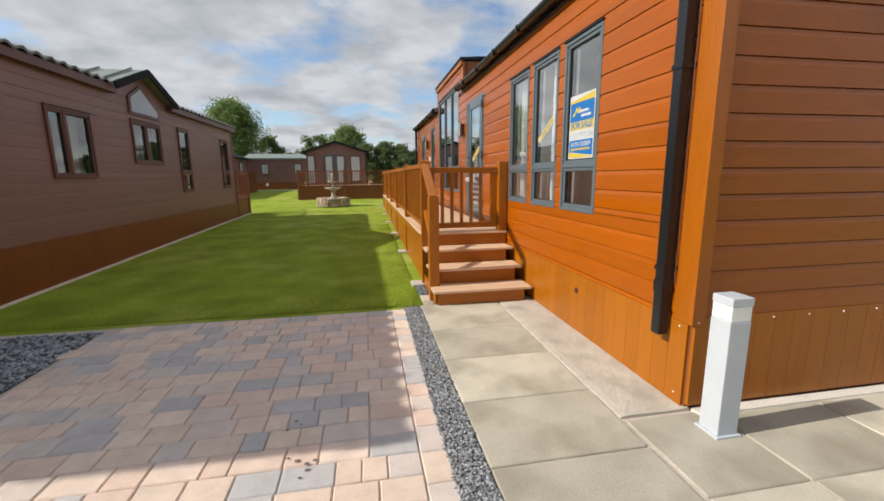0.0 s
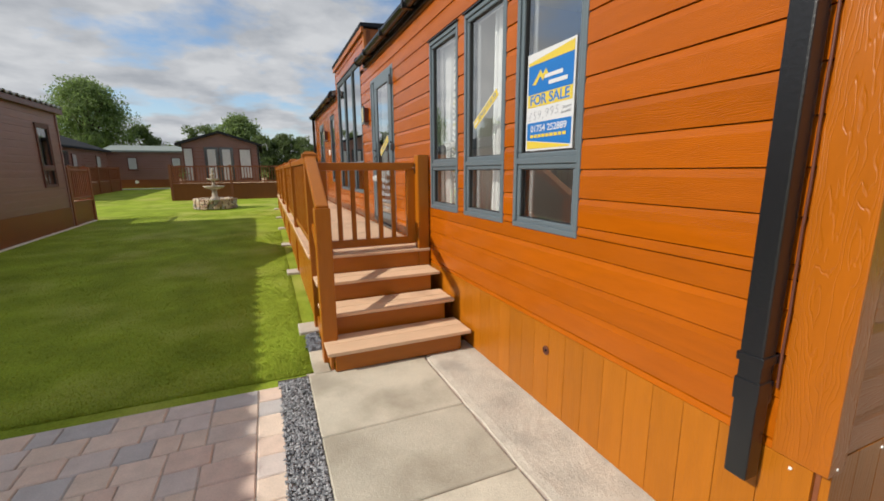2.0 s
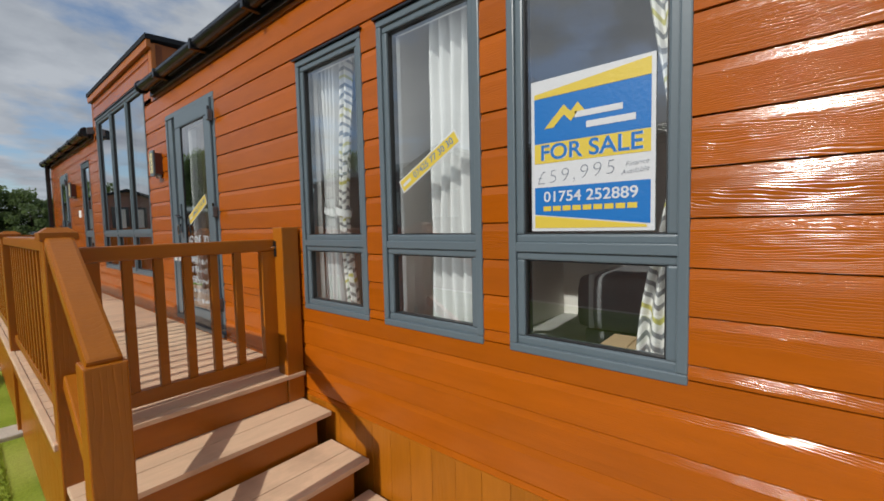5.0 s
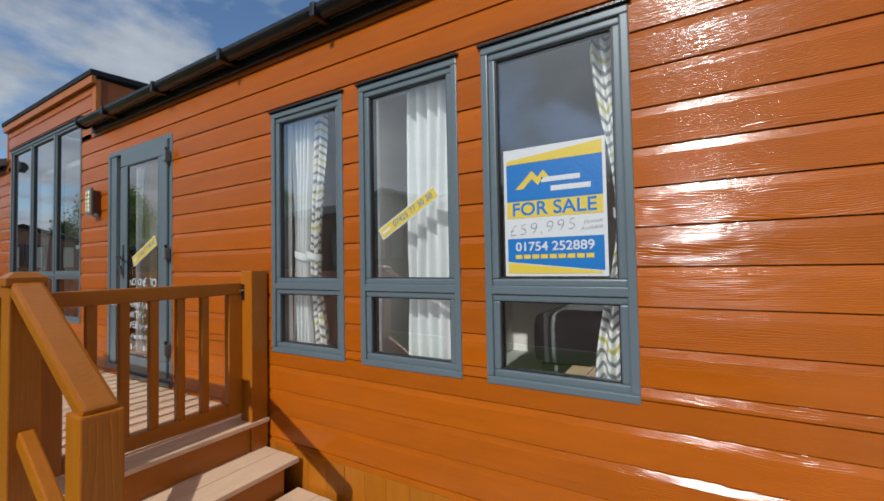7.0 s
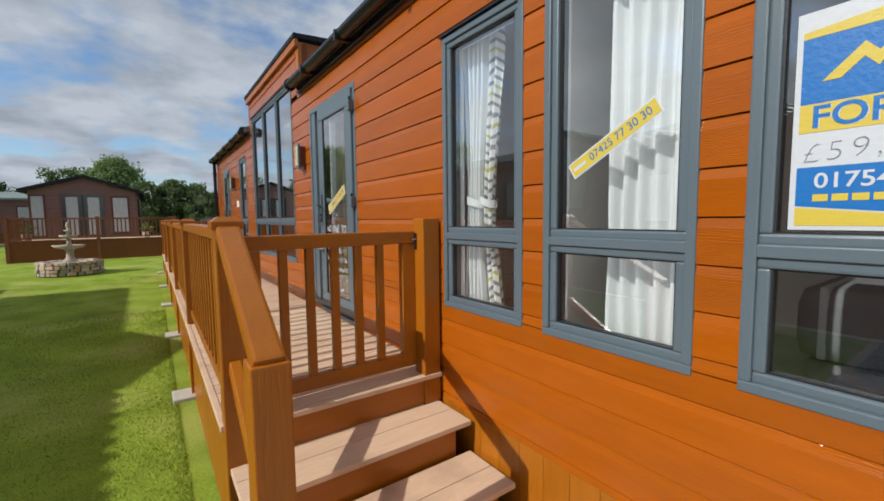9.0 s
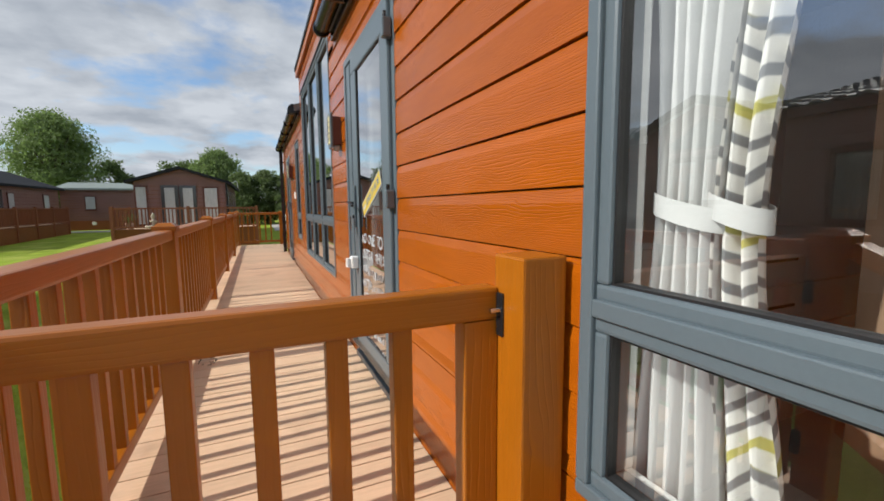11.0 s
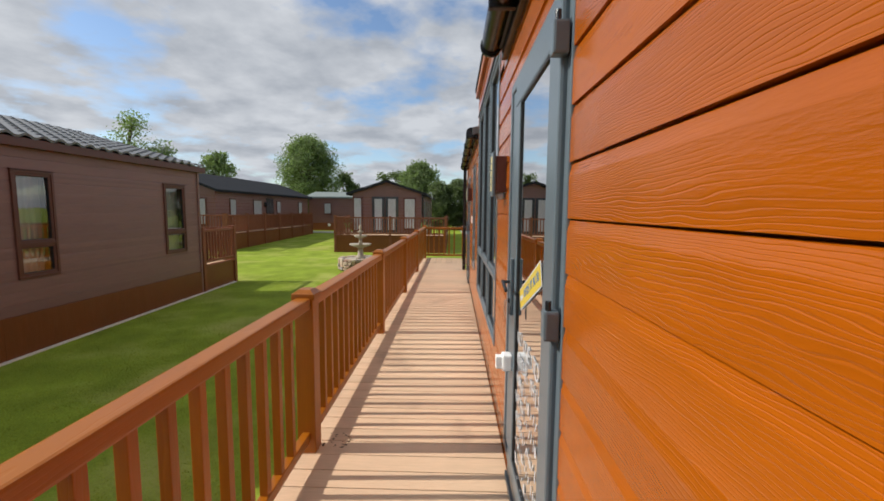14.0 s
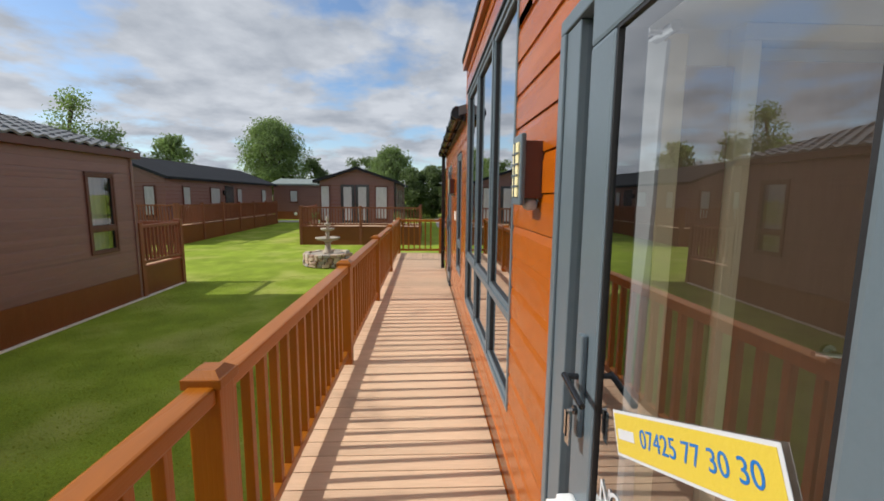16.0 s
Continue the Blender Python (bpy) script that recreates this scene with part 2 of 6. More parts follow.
M["soil"] = material("dark_soil", (0.07, 0.065, 0.06), 0.95, 0.3, 9, 70, 0.5)
M["lawn"] = material("mown_lawn", (0.235, 0.31, 0.030), 0.9, 0.45, 1.6, 55, 0.8, gloss=0.1, stain=((0.40, 0.37, 0.12), 0.8, 0.5, 0.85))
M["blade"] = material("grass_blade", (0.29, 0.36, 0.036), 0.8, 0.42, 1.6, 30, 0, gloss=0.2)
M["road"] = material("pale_road", (0.40, 0.38, 0.35), 0.9, 0.15, 1, 40, 0.3)
M["tile"] = material("grey_roof_tile", (0.17, 0.178, 0.19), 0.6, 0.2, 4, 30, 0.2, each=0.1)
M["roof_far"] = material("grey_green_roof", (0.20, 0.235, 0.22), 0.7, 0.15)
M["leaf"] = material("leaves", (0.195, 0.255, 0.115), 0.6, 0.5, 0.6, 7, 0, gloss=0.3)
M["leaf_dark"] = material("dark_leaves", (0.13, 0.17, 0.075), 0.6, 0.5, 0.6, 7, 0, gloss=0.3)
for kind, rgb in (("leaf", (0.195, 0.255, 0.115)), ("leaf_dark", (0.13, 0.17, 0.075))):
    tree_nodes = M[kind].node_tree
    thin, blend = tree_nodes.nodes.new("ShaderNodeBsdfTranslucent"), tree_nodes.nodes.new("ShaderNodeMixShader")
    thin.inputs[0].default_value, blend.inputs[0].default_value = (rgb[0] * 1.1, rgb[1] * 1.2, rgb[2] * 0.8, 1), 0.5
    tree_nodes.links.new(tree_nodes.nodes["Principled BSDF"].outputs[0], blend.inputs[1])
    tree_nodes.links.new(thin.outputs[0], blend.inputs[2])
    tree_nodes.links.new(blend.outputs[0], tree_nodes.nodes["Material Output"].inputs[0])
M["bark"] = material("bark", (0.11, 0.085, 0.06), 0.9, 0.3, 6, 40, 0.6)
M["stone"] = material("rubble_stone", (0.42, 0.33, 0.26), 0.85, 0.2, 9, 60, 0.6, hues=((0.50, 0.38, 0.28), (0.38, 0.25, 0.19), (0.55, 0.47, 0.38), (0.33, 0.29, 0.26), (0.47, 0.33, 0.25)))
M["cast_stone"] = material("weathered_cast_stone", (0.40, 0.345, 0.275), 0.85, 0.25, 6, 60, 0.4)
M["cloth_white"] = material("white_curtain", (0.57, 0.57, 0.56), 0.9, 0.05, 3, 200, 0.1, gloss=0.1)
M["wall_in"] = material("grey_interior_paint", (0.80, 0.765, 0.70), 0.8, 0.05)
M["cream"] = material("cream_paint", (0.80, 0.68, 0.46), 0.5, 0.06)
M["wood_in"] = material("oak_veneer", (0.34, 0.22, 0.14), 0.5, 0.15, 2, 30, 0, stretch=(1, 1, 0.15))
M["carpet"] = material("grey_carpet", (0.46, 0.45, 0.43), 0.95, 0.2, 4, 200, 0.2)
M["bedding"] = material("charcoal_bedding", (0.20, 0.205, 0.21), 0.9, 0.15, 6, 150, 0.2, gloss=0.1)
M["card"] = material("brown_cardboard", (0.60, 0.42, 0.24), 0.85, 0.08)
M["yellow"] = material("yellow_print", (0.58, 0.44, 0.05), 0.4, 0.03)
M["blue"] = material("blue_print", (0.010, 0.135, 0.42), 0.4, 0.03)
M["paper"] = material("white_card", (0.54, 0.555, 0.575), 0.45, 0.03)
M["ink"] = material("grey_ink", (0.16, 0.18, 0.23), 0.6, 0.1)
M["chrome"] = material("brushed_metal", (0.6, 0.6, 0.6), 0.25, 0.05, metal=1.0)
M["lens"] = material("cream_lamp_lens", (0.85, 0.75, 0.42), 0.35, 0.04)


def striped_cloth():
    """White curtain cloth printed with columns of slanting grey and olive leaf blades."""
    m = material("leaf_striped_curtain", (0.57, 0.57, 0.56), 0.9, 0.05, gloss=0.1)
    n, link = m.node_tree.nodes, m.node_tree.links

    def sum_of(kind, a, b, c=None):
        node = n.new("ShaderNodeMath")
        node.operation = kind
        for k, v in enumerate((a, b, c)):
            if v is None:
                continue
            if isinstance(v, (int, float)):
                node.inputs[k].default_value = v
            else:
                link.new(v, node.inputs[k])
        return node.outputs[0]

    where, parts = n.new("ShaderNodeTexCoord"), n.new("ShaderNodeSeparateXYZ")
    link.new(where.outputs["Object"], parts.inputs[0])
    wander = n.new("ShaderNodeTexNoise")
    wander.inputs["Scale"].default_value = 5.0
    link.new(where.outputs["Object"], wander.inputs["Vector"])
    across = sum_of("MULTIPLY_ADD", wander.outputs[0], 0.03, parts.outputs["Y"])
    slope = sum_of("PINGPONG", across, 0.05)
    rise = sum_of("MULTIPLY_ADD", slope, 1.3, parts.outputs["Z"])
    blade = sum_of("PINGPONG", sum_of("MULTIPLY_ADD", wander.outputs[0], 0.05, rise), 0.026)
    line = n.new("ShaderNodeMapRange")
    line.inputs["From Min"].default_value, line.inputs["From Max"].default_value = 0.014, 0.018
    link.new(blade, line.inputs["Value"])
    ink = n.new("ShaderNodeValToRGB")
    ink.color_ramp.elements[0].color, ink.color_ramp.elements[1].color = (0.20, 0.205, 0.21, 1), (0.46, 0.43, 0.14, 1)
    ink.color_ramp.elements[0].position, ink.color_ramp.elements[1].position = 0.62, 0.74
    link.new(sum_of("MULTIPLY", sum_of("PINGPONG", rise, 0.104), 9.6), ink.inputs[0])
    mix = n.new("ShaderNodeMix")
    mix.data_type = "RGBA"
    mix.inputs["A"].default_value = (0.70, 0.685, 0.645, 1)
    link.new(line.outputs[0], mix.inputs["Factor"])
    link.new(ink.outputs[0], mix.inputs["B"])
    link.new(mix.outputs["Result"], n["Principled BSDF"].inputs["Base Color"])
    return m


M["cloth"] = striped_cloth()


# ---- building helpers ----
ORIGIN = {}


def thing(name, at, label, category, group="", kind=""):
    ob = new(name)
    ob.empty_display_size = 0.1
    ob.location = at
    ORIGIN[ob] = Vector(at)
    return tagged(ob, label, category, group, kind)


def setting(name, mesh, mat, label=""):
    ob = new(name, mesh)
    mesh.materials.append(mat)
    ORIGIN[ob] = Vector((0, 0, 0))
    return tagged(ob, label, "", "", "structure")


def part(name, bm, mat, parent=None, label="", smooth=False, kind=""):
    """Links a bmesh given in world metres as one mesh, under a thing or a part of it."""
    mesh = bpy.data.meshes.new(name)
    start = ORIGIN.get(parent, Vector((0, 0, 0)))
    if start.length:
        bmesh.ops.translate(bm, verts=bm.verts, vec=-start)
    bm.to_mesh(mesh)
    bm.free()
    mesh.materials.append(mat)
    if smooth:
        for f in mesh.polygons:
            f.use_smooth = True
    ob = new(name, mesh)
    ob.parent = parent
    ORIGIN[ob] = start
    return tagged(ob, label, kind=kind)


def box(bm, x0, x1, y0, y1, z0, z1, bevel=0.0):
    m = Matrix.Translation(((x0 + x1) / 2, (y0 + y1) / 2, (z0 + z1) / 2)) @ Matrix.Diagonal((abs(x1 - x0), abs(y1 - y0), abs(z1 - z0), 1))
    made = bmesh.ops.create_cube(bm, size=1, matrix=m)["verts"]
    if bevel:
        edges = list({e for v in made for e in v.link_edges})
        bmesh.ops.bevel(bm, geom=edges, offset=bevel, segments=2, affect="EDGES", profile=0.6)
    return bm


def boxed(*a, bevel=0.004):
    return box(bmesh.new(), *a, bevel=bevel)


def tube(bm, a, b, r0, r1=None, sides=12, caps=True):
    a, b = Vector(a), Vector(b)
    m = Matrix.Translation((a + b) / 2) @ (b - a).to_track_quat("Z", "Y").to_matrix().to_4x4()
    bmesh.ops.create_cone(bm, cap_ends=caps, segments=sides, radius1=r0, radius2=r0 if r1 is None else r1, depth=(b - a).length, matrix=m)
    return bm


def lathe(bm, centre, rows, sides=28):
    """A turned body: rows of radius, height."""
    rings = []
    for r, z in rows:
        rings.append([bm.verts.new((centre[0] + r * math.cos(2 * math.pi * k / sides), centre[1] + r * math.sin(2 * math.pi * k / sides), centre[2] + z)) for k in range(sides)])
    for a, b in zip(rings, rings[1:]):
        for k in range(sides):
            bm.faces.new((a[k], a[(k + 1) % sides], b[(k + 1) % sides], b[k]))
    bm.faces.new(rings[0][::-1]), bm.faces.new(rings[-1])
    return bm


def beam(bm, a, b, wide, tall, bevel=0.004):
    """A squared timber from a to b, upright in section."""
    a, b = Vector(a), Vector(b)
    way = (b - a).normalized()
    side = way.cross(Vector((0, 0, 1))).normalized()
    up = side.cross(way)
    m = Matrix((side, way, up)).transposed().to_4x4()
    m.translation = (a + b) / 2
    made = bmesh.ops.create_cube(bm, size=1, matrix=m @ Matrix.Diagonal((wide, (b - a).length, tall, 1)))["verts"]
    if bevel:
        bmesh.ops.bevel(bm, geom=list({e for v in made for e in v.link_edges}), offset=bevel, segments=2, affect="EDGES", profile=0.6)
    return bm


def prism(points, place, near, far):
    """A mesh from a cross-section (offset, height) swept between two stations; place(u, n, z) gives the world point."""
    k = len(points)
    verts = [place(near, *p) for p in points] + [place(far, *p) for p in points]
    faces = [tuple(range(k)), tuple(range(2 * k - 1, k - 1, -1))] + [(i, (i + 1) % k, k + (i + 1) % k, k + i) for i in range(k)]
    mesh = bpy.data.meshes.new("board")
    mesh.from_pydata(verts, [], faces)
    bm = bmesh.new()
    bm.from_mesh(mesh)
    bmesh.ops.recalc_face_normals(bm, faces=bm.faces)
    bm.to_mesh(mesh)
    bm.free()
    return mesh


def spans(lo, hi, cuts):
    """What is left of lo..hi once the cuts are taken out."""
    left, at = [], lo
    for a, b in sorted(cuts):
        if a > at:
            left.append((at, min(a, hi)))
        at = max(at, b)
    if at < hi:
        left.append((at, hi))
    return [(a, b) for a, b in left if b - a > 0.01]


def siding(parent, mat, place, u0, u1, z0, z1, holes, pitch=0.1503, thick=0.022, phase=None):
    """Horizontal boards with a chamfered top and a dark groove, cut round the holes (u0, u1, z0, z1)."""
    start = z0 if phase is None else phase
    row = 0
    while start + row * pitch < z1 - 0.01:
        lo, hi = start + row * pitch, start + (row + 1) * pitch
        row += 1
        levels = sorted({max(lo, z0), min(hi, z1)} | {z for h in holes for z in h[2:4] if lo < z < hi})
        for a, b in zip(levels, levels[1:]):
            if b - a < 0.006:
                continue
            shape = [(-0.004, a)]
            if a <= lo + 1e-6:
                shape += [(thick, a + 0.001)]
            else:
                shape += [(thick, a)]
            if b >= hi - 1e-6:
                if a < b - 0.045:
                    shape += [(thick, b - 0.036), (thick * 0.985, b - 0.034), (thick * 0.70, b - 0.0055), (thick * 0.62, b - 0.0036), (0.003, b - 0.003), (-0.004, b - 0.003)]
                else:
                    shape += [(thick * 0.6, b - 0.012), (-0.004, b - 0.005)]
            else:
                shape += [(thick, b), (-0.004, b)]
            for s, e in spans(u0, u1, [h[:2] for h in holes if h[2] < b - 1e-6 and h[3] > a + 1e-6]):
                mesh = prism(shape, place, s, e)
                mesh.materials.append(mat)
                ob = new("board", mesh)
                ob.parent = parent


def pierced(bm, place, u0, u1, z0, z1, n0, n1, holes):
    """A wall slab with openings right through it."""
    us = sorted({u0, u1} | {u for h in holes for u in h[:2]})
    zs = sorted({z0, z1} | {z for h in holes for z in h[2:4]})
    for a, b in zip(us, us[1:]):
        for c, d in zip(zs, zs[1:]):
            if any(h[0] <= a and b <= h[1] and h[2] <= c and d <= h[3] for h in holes):
                continue
            p, q = Vector(place(a, n0, c)), Vector(place(b, n1, d))
            box(bm, *sorted((p.x, q.x)), *sorted((p.y, q.y)), *sorted((p.z, q.z)))
    return bm


def uprights(parent, mat, place, u0, u1, z0, z1, step, thick, name="panel_board"):
    """Vertical skirting boards with a small gap."""
    n = max(1, round((u1 - u0) / step))
    for k in range(n):
        a, b = u0 + (u1 - u0) * k / n, u0 + (u1 - u0) * (k + 1) / n
        bm = bmesh.new()
        p, q = Vector(place(a + 0.0009, 0, z0)), Vector(place(b - 0.0009, thick, z1))
        box(bm, *sorted((p.x, q.x)), *sorted((p.y, q.y)), *sorted((p.z, q.z)), bevel=0.002)
        part(name, bm, mat, parent)


def frame_box(bm, place, u0, u1, z0, z1, n0, n1, w, bevel=0.006):
    """Four mitred-looking members of a frame."""
    for a, b, c, d in ((u0, u1, z0, z0 + w), (u0, u1, z1 - w, z1), (u0, u0 + w, z0 + w, z1 - w), (u1 - w, u1, z0 + w, z1 - w)):
        p, q = Vector(place(a, n0, c)), Vector(place(b, n1, d))
        box(bm, *sorted((p.x, q.x)), *sorted((p.y, q.y)), *sorted((p.z, q.z)), bevel=bevel)
    return bm


def pane(name, place, u0, u1, z0, z1, n, mat, parent):
    bm = bmesh.new()
    vs = [bm.verts.new(place(u, n, z)) for u, z in ((u0, z0), (u1, z0), (u1, z1), (u0, z1))]
    face = bm.faces.new(vs)
    face.normal_update()
    if face.normal.dot(Vector(place(0, 1, 0)) - Vector(place(0, 0, 0))) < 0:
        face.normal_flip()
    ob = part(name, bm, mat, parent)
    ob.visible_shadow = False
    return ob


def window(name, place, u0, u1, z0, z1, transoms=(), posts=(), mat=None, label="", pane_mat=None, w=0.062, proud=0.028, deep=0.07):
    """A framed window: outer frame, transoms, posts, a sash round each light, a pane in each."""
    ob = thing(name, place((u0 + u1) / 2, 0, z0), label, "window", kind="structure")
    mat = mat or M["grey_frame"]
    part("window_frame", frame_box(bmesh.new(), place, u0, u1, z0, z1, -deep, proud, w * 0.55), mat, ob)
    us, zs = [u0] + list(posts) + [u1], [z0] + list(transoms) + [z1]
    # Thin projecting strip over the window head, black on the grey frames.
    p, q = Vector(place(u0 - 0.012, 0.0, z1 + 0.002)), Vector(place(u1 + 0.012, proud + 0.014, z1 + 0.014))
    part("drip_cap", boxed(*sorted((p.x, q.x)), *sorted((p.y, q.y)), *sorted((p.z, q.z)), bevel=0.002), M["black"] if mat is M["grey_frame"] else mat, ob)
    for u in posts:
        p, q = Vector(place(u - w * 0.35, -deep, z0 + w * 0.5)), Vector(place(u + w * 0.35, proud - 0.004, z1 - w * 0.5))
        part("mullion", boxed(*sorted((p.x, q.x)), *sorted((p.y, q.y)), *sorted((p.z, q.z))), mat, ob)
    for z in transoms:
        p, q = Vector(place(u0 + w * 0.5, -deep, z - w * 0.3)), Vector(place(u1 - w * 0.5, proud - 0.002, z + w * 0.3))
        part("transom", boxed(*sorted((p.x, q.x)), *sorted((p.y, q.y)), *sorted((p.z, q.z))), mat, ob)
    for a, b in zip(us, us[1:]):
        for c, d in zip(zs, zs[1:]):
            a1, b1 = a + (w * 0.5 if a == u0 else w * 0.3), b - (w * 0.5 if b == u1 else w * 0.3)
            c1, d1 = c + (w * 0.5 if c == z0 else w * 0.25), d - (w * 0.5 if d == z1 else w * 0.25)
            sash = part("sash", frame_box(bmesh.new(), place, a1, b1, c1, d1, -deep * 0.8, proud - 0.012, w * 0.55, 0.008), mat, ob)
            part("gasket", frame_box(bmesh.new(), place, a1 + w * 0.52, b1 - w * 0.52, c1 + w * 0.52, d1 - w * 0.52, -0.02, proud - 0.022, 0.007, 0), M["gasket"], sash)
            pane("pane", place, a1 + w * 0.5, b1 - w * 0.5, c1 + w * 0.5, d1 - w * 0.5, -0.006, pane_mat or M["glass"], ob)
    return ob


def lettering(text, size, mat, parent, m, name="lettering", thick=0.0006, slant=0.0, bold=0.0, spread=1.0):
    """Words as a thin mesh with the built-in font, at the pose m (x along the line, y up)."""
    cu = bpy.data.curves.new(name, "FONT")
    cu.body, cu.size, cu.extrude, cu.align_x, cu.align_y, cu.shear = text, size, thick, "CENTER", "CENTER", slant
    cu.offset, cu.space_character = bold, spread
    tmp = bpy.data.objects.new(name, cu)
    mesh = bpy.data.meshes.new_from_object(tmp)
    bpy.data.objects.remove(tmp)
    mesh.transform(m)
    mesh.transform(Matrix.Translation(-ORIGIN[parent]))
    mesh.materials.clear()
    mesh.materials.append(mat)
    ob = new(name, mesh)
    ob.parent = parent
    ORIGIN[ob] = ORIGIN[parent]
    return ob


# ---- ground ----
DECK = 0.71
W = 2.03            # outer face of the lodge wall


def flat(x0, x1, y0, y1, z, cuts=1):
    bm = bmesh.new()
    bm.faces.new([bm.verts.new(p) for p in ((x0, y0, z), (x1, y0, z), (x1, y1, z), (x0, y1, z))])
    if cuts > 1:
        bmesh.ops.subdivide_edges(bm, edges=bm.edges, cuts=cuts, use_grid_fill=True)
    mesh = bpy.data.meshes.new("sheet")
    bm.to_mesh(mesh)
    bm.free()
    return mesh


def lie(y):
    """Height of the gently rising lawn."""
    return 0.015 * min(max(y - 4.6, 0.0), 28.0)


def rising():
    ys = [-300, -4, 4.6] + [4.6 + 2 * k for k in range(1, 15)] + [60, 600]
    verts = [(x, y, lie(y) - 0.012) for y in ys for x in (-400, -12, 12, 400)]
    faces = [(4 * r + c, 4 * r + c + 1, 4 * r + c + 5, 4 * r + c + 4) for r in range(len(ys) - 1) for c in range(3)]
    mesh = bpy.data.meshes.new("ground")
    mesh.from_pydata(verts, [], faces)
    return mesh


ground = setting("ground", rising(), M["lawn"], "mown green lawn in low sun, rising gently")
setting("paving_bed", flat(-7.0, 0.47, -4.0, 4.44, -0.008), M["joint"], "sandy bed between tumbled paving blocks")
setting("slab_bed", flat(0.66, 8.0, -4.0, 4.56, -0.008), M["joint"], "bed under pale paving slabs")
setting("road", flat(-14, -4.2, 34.6, 36.6, 0.425), M["road"], "pale concrete road between lodges")
setting("road_far", flat(2.3, 14.0, 30.5, 40.0, 0.425), M["road"], "pale concrete road beyond the deck")
bm = bmesh.new()
rows = []
for r in range(52):
    y = 2.08 + 2.54 * r / 51
    edge = 1.585 + 0.012 * noise.noise(Vector((3.1, y * 5, 0)))
    row = [bm.verts.new((edge - 0.004, y, -0.03))]
    for c in range(11):
        x = edge + (W + 0.02 - edge) * c / 10
        row.append(bm.verts.new((x, y, 0.010 - (0.006 if c == 0 else 0) + 0.007 * noise.noise(Vector((x * 5, y * 5, 1))) + 0.003 * noise.noise(Vector((x * 19, y * 19, 4))))))
    rows.append(row)
for p, q in zip(rows, rows[1:]):
    for c in range(11):
        bm.faces.new((p[c], p[c + 1], q[c + 1], q[c]))
bm.faces.new([rows[0][k] for k in range(12)] + [bm.verts.new((W + 0.02, 2.08, -0.03))])
part("concrete_plinth", bm, M["concrete"], None)["kind"] = "structure"
tagged(bpy.data.objects["concrete_plinth"], "rough pale concrete strip along the lodge skirting")


# ---- the orange lodge ----
def east(u, n, z):
    return (W - n, u, z)


def south(u, n, z):
    return (u, 2.1 - n, z)


Y0, Y1, EAVE, SKIRT = 2.1, 15.1, 3.08, 0.555
GROOVE = 0.4407     # lowest line of the board courses
NEAR, FAR = 8.12, 10.88          # raised middle part of the lodge
WIN = [(3.243, 3.872, 1.125, 2.66), (4.0, 4.624, 1.125, 2.66), (4.748, 5.378, 1.125, 2.66)]
DOOR = (6.615, 7.785, 0.76, 2.77)
BAY = (8.42, 10.70, 1.12, 3.25)
SLIM = (11.35, 11.98, 1.25, 2.75)
DOOR2 = (13.2, 13.95, 0.76, 2.75)
holes = WIN + [DOOR, BAY, SLIM, DOOR2]
inset = [(a + 0.02, b - 0.02, c + 0.02, d - 0.02) for a, b, c, d in holes]

bm = pierced(bmesh.new(), east, Y0, Y1, 0.0, EAVE, -0.09, 0.0, [i for i in inset if i is not inset[4]] + [(inset[4][0], inset[4][1], inset[4][2], EAVE)])
for a, b, c, d in ((NEAR, inset[4][0], EAVE, 3.58), (inset[4][1], FAR, EAVE, 3.58), (inset[4][0], inset[4][1], inset[4][3], 3.58)):
    box(bm, W, W + 0.09, a, b, c, d)
wall_east = part("wall_east", bm, M["backing"])
tagged(wall_east, "orange-brown painted timber board wall of the lodge", kind="structure")
siding(wall_east, M["siding"], east, Y0 + 0.13, Y1 - 0.08, SKIRT, EAVE, inset, phase=GROOVE)
siding(wall_east, M["siding"], east, NEAR + 0.06, FAR - 0.06, EAVE, 3.56, [inset[4]], phase=GROOVE + 0.1503 * 16)
uprights(wall_east, M["skirt"], east, Y0 + 0.012, 5.5, 0.012, SKIRT - 0.004, 0.145, 0.02)
part("panel_board", boxed(W - 0.015, W, 5.5, Y1, 0.0, SKIRT - 0.004), M["skirt"], wall_east)
bm = boxed(W - 0.026, W + 0.06, Y0 - 0.026, Y0 + 0.13, SKIRT, EAVE)
part("corner_trim", bm, M["trim_orange"], wall_east)
part("corner_trim", boxed(W - 0.022, W + 0.02, Y1 - 0.085, Y1 + 0.02, DECK + 0.01, EAVE), M["trim_orange"], wall_east)
for y in (NEAR, FAR):
    part("corner_trim", boxed(W - 0.022, W + 0.02, y - 0.03, y + 0.06 if y == NEAR else y + 0.03, EAVE + 0.06, 3.58), M["trim_orange"], wall_east)

bm = pierced(bmesh.new(), south, W + 0.09, 6.2, 0.0, EAVE + 0.1, -0.09, 0.0, [])
wall_south = part("wall_south", bm, M["backing"])
tagged(wall_south, "shaded orange-brown board end wall of the lodge", kind="structure")
siding(wall_south, M["siding_shaded"], south, W + 0.06, 6.2, SKIRT + 0.055, EAVE + 0.1, [], phase=GROOVE)
uprights(wall_south, M["skirt"], south, W + 0.0, 6.2, 0.03, SKIRT + 0.051, 0.145, 0.024)
part("corner_trim", boxed(W + 0.06, W + 0.062, Y0 - 0.026, Y0 - 0.02, SKIRT, EAVE), M["trim_orange"], wall_south)
part("wall_north", pierced(bmesh.new(), lambda u, n, z: (u, Y1 + n, z), W + 0.09, 6.2, 0.0, EAVE + 0.1, -0.09, 0.0, []), M["siding_shaded"])["kind"] = "structure"
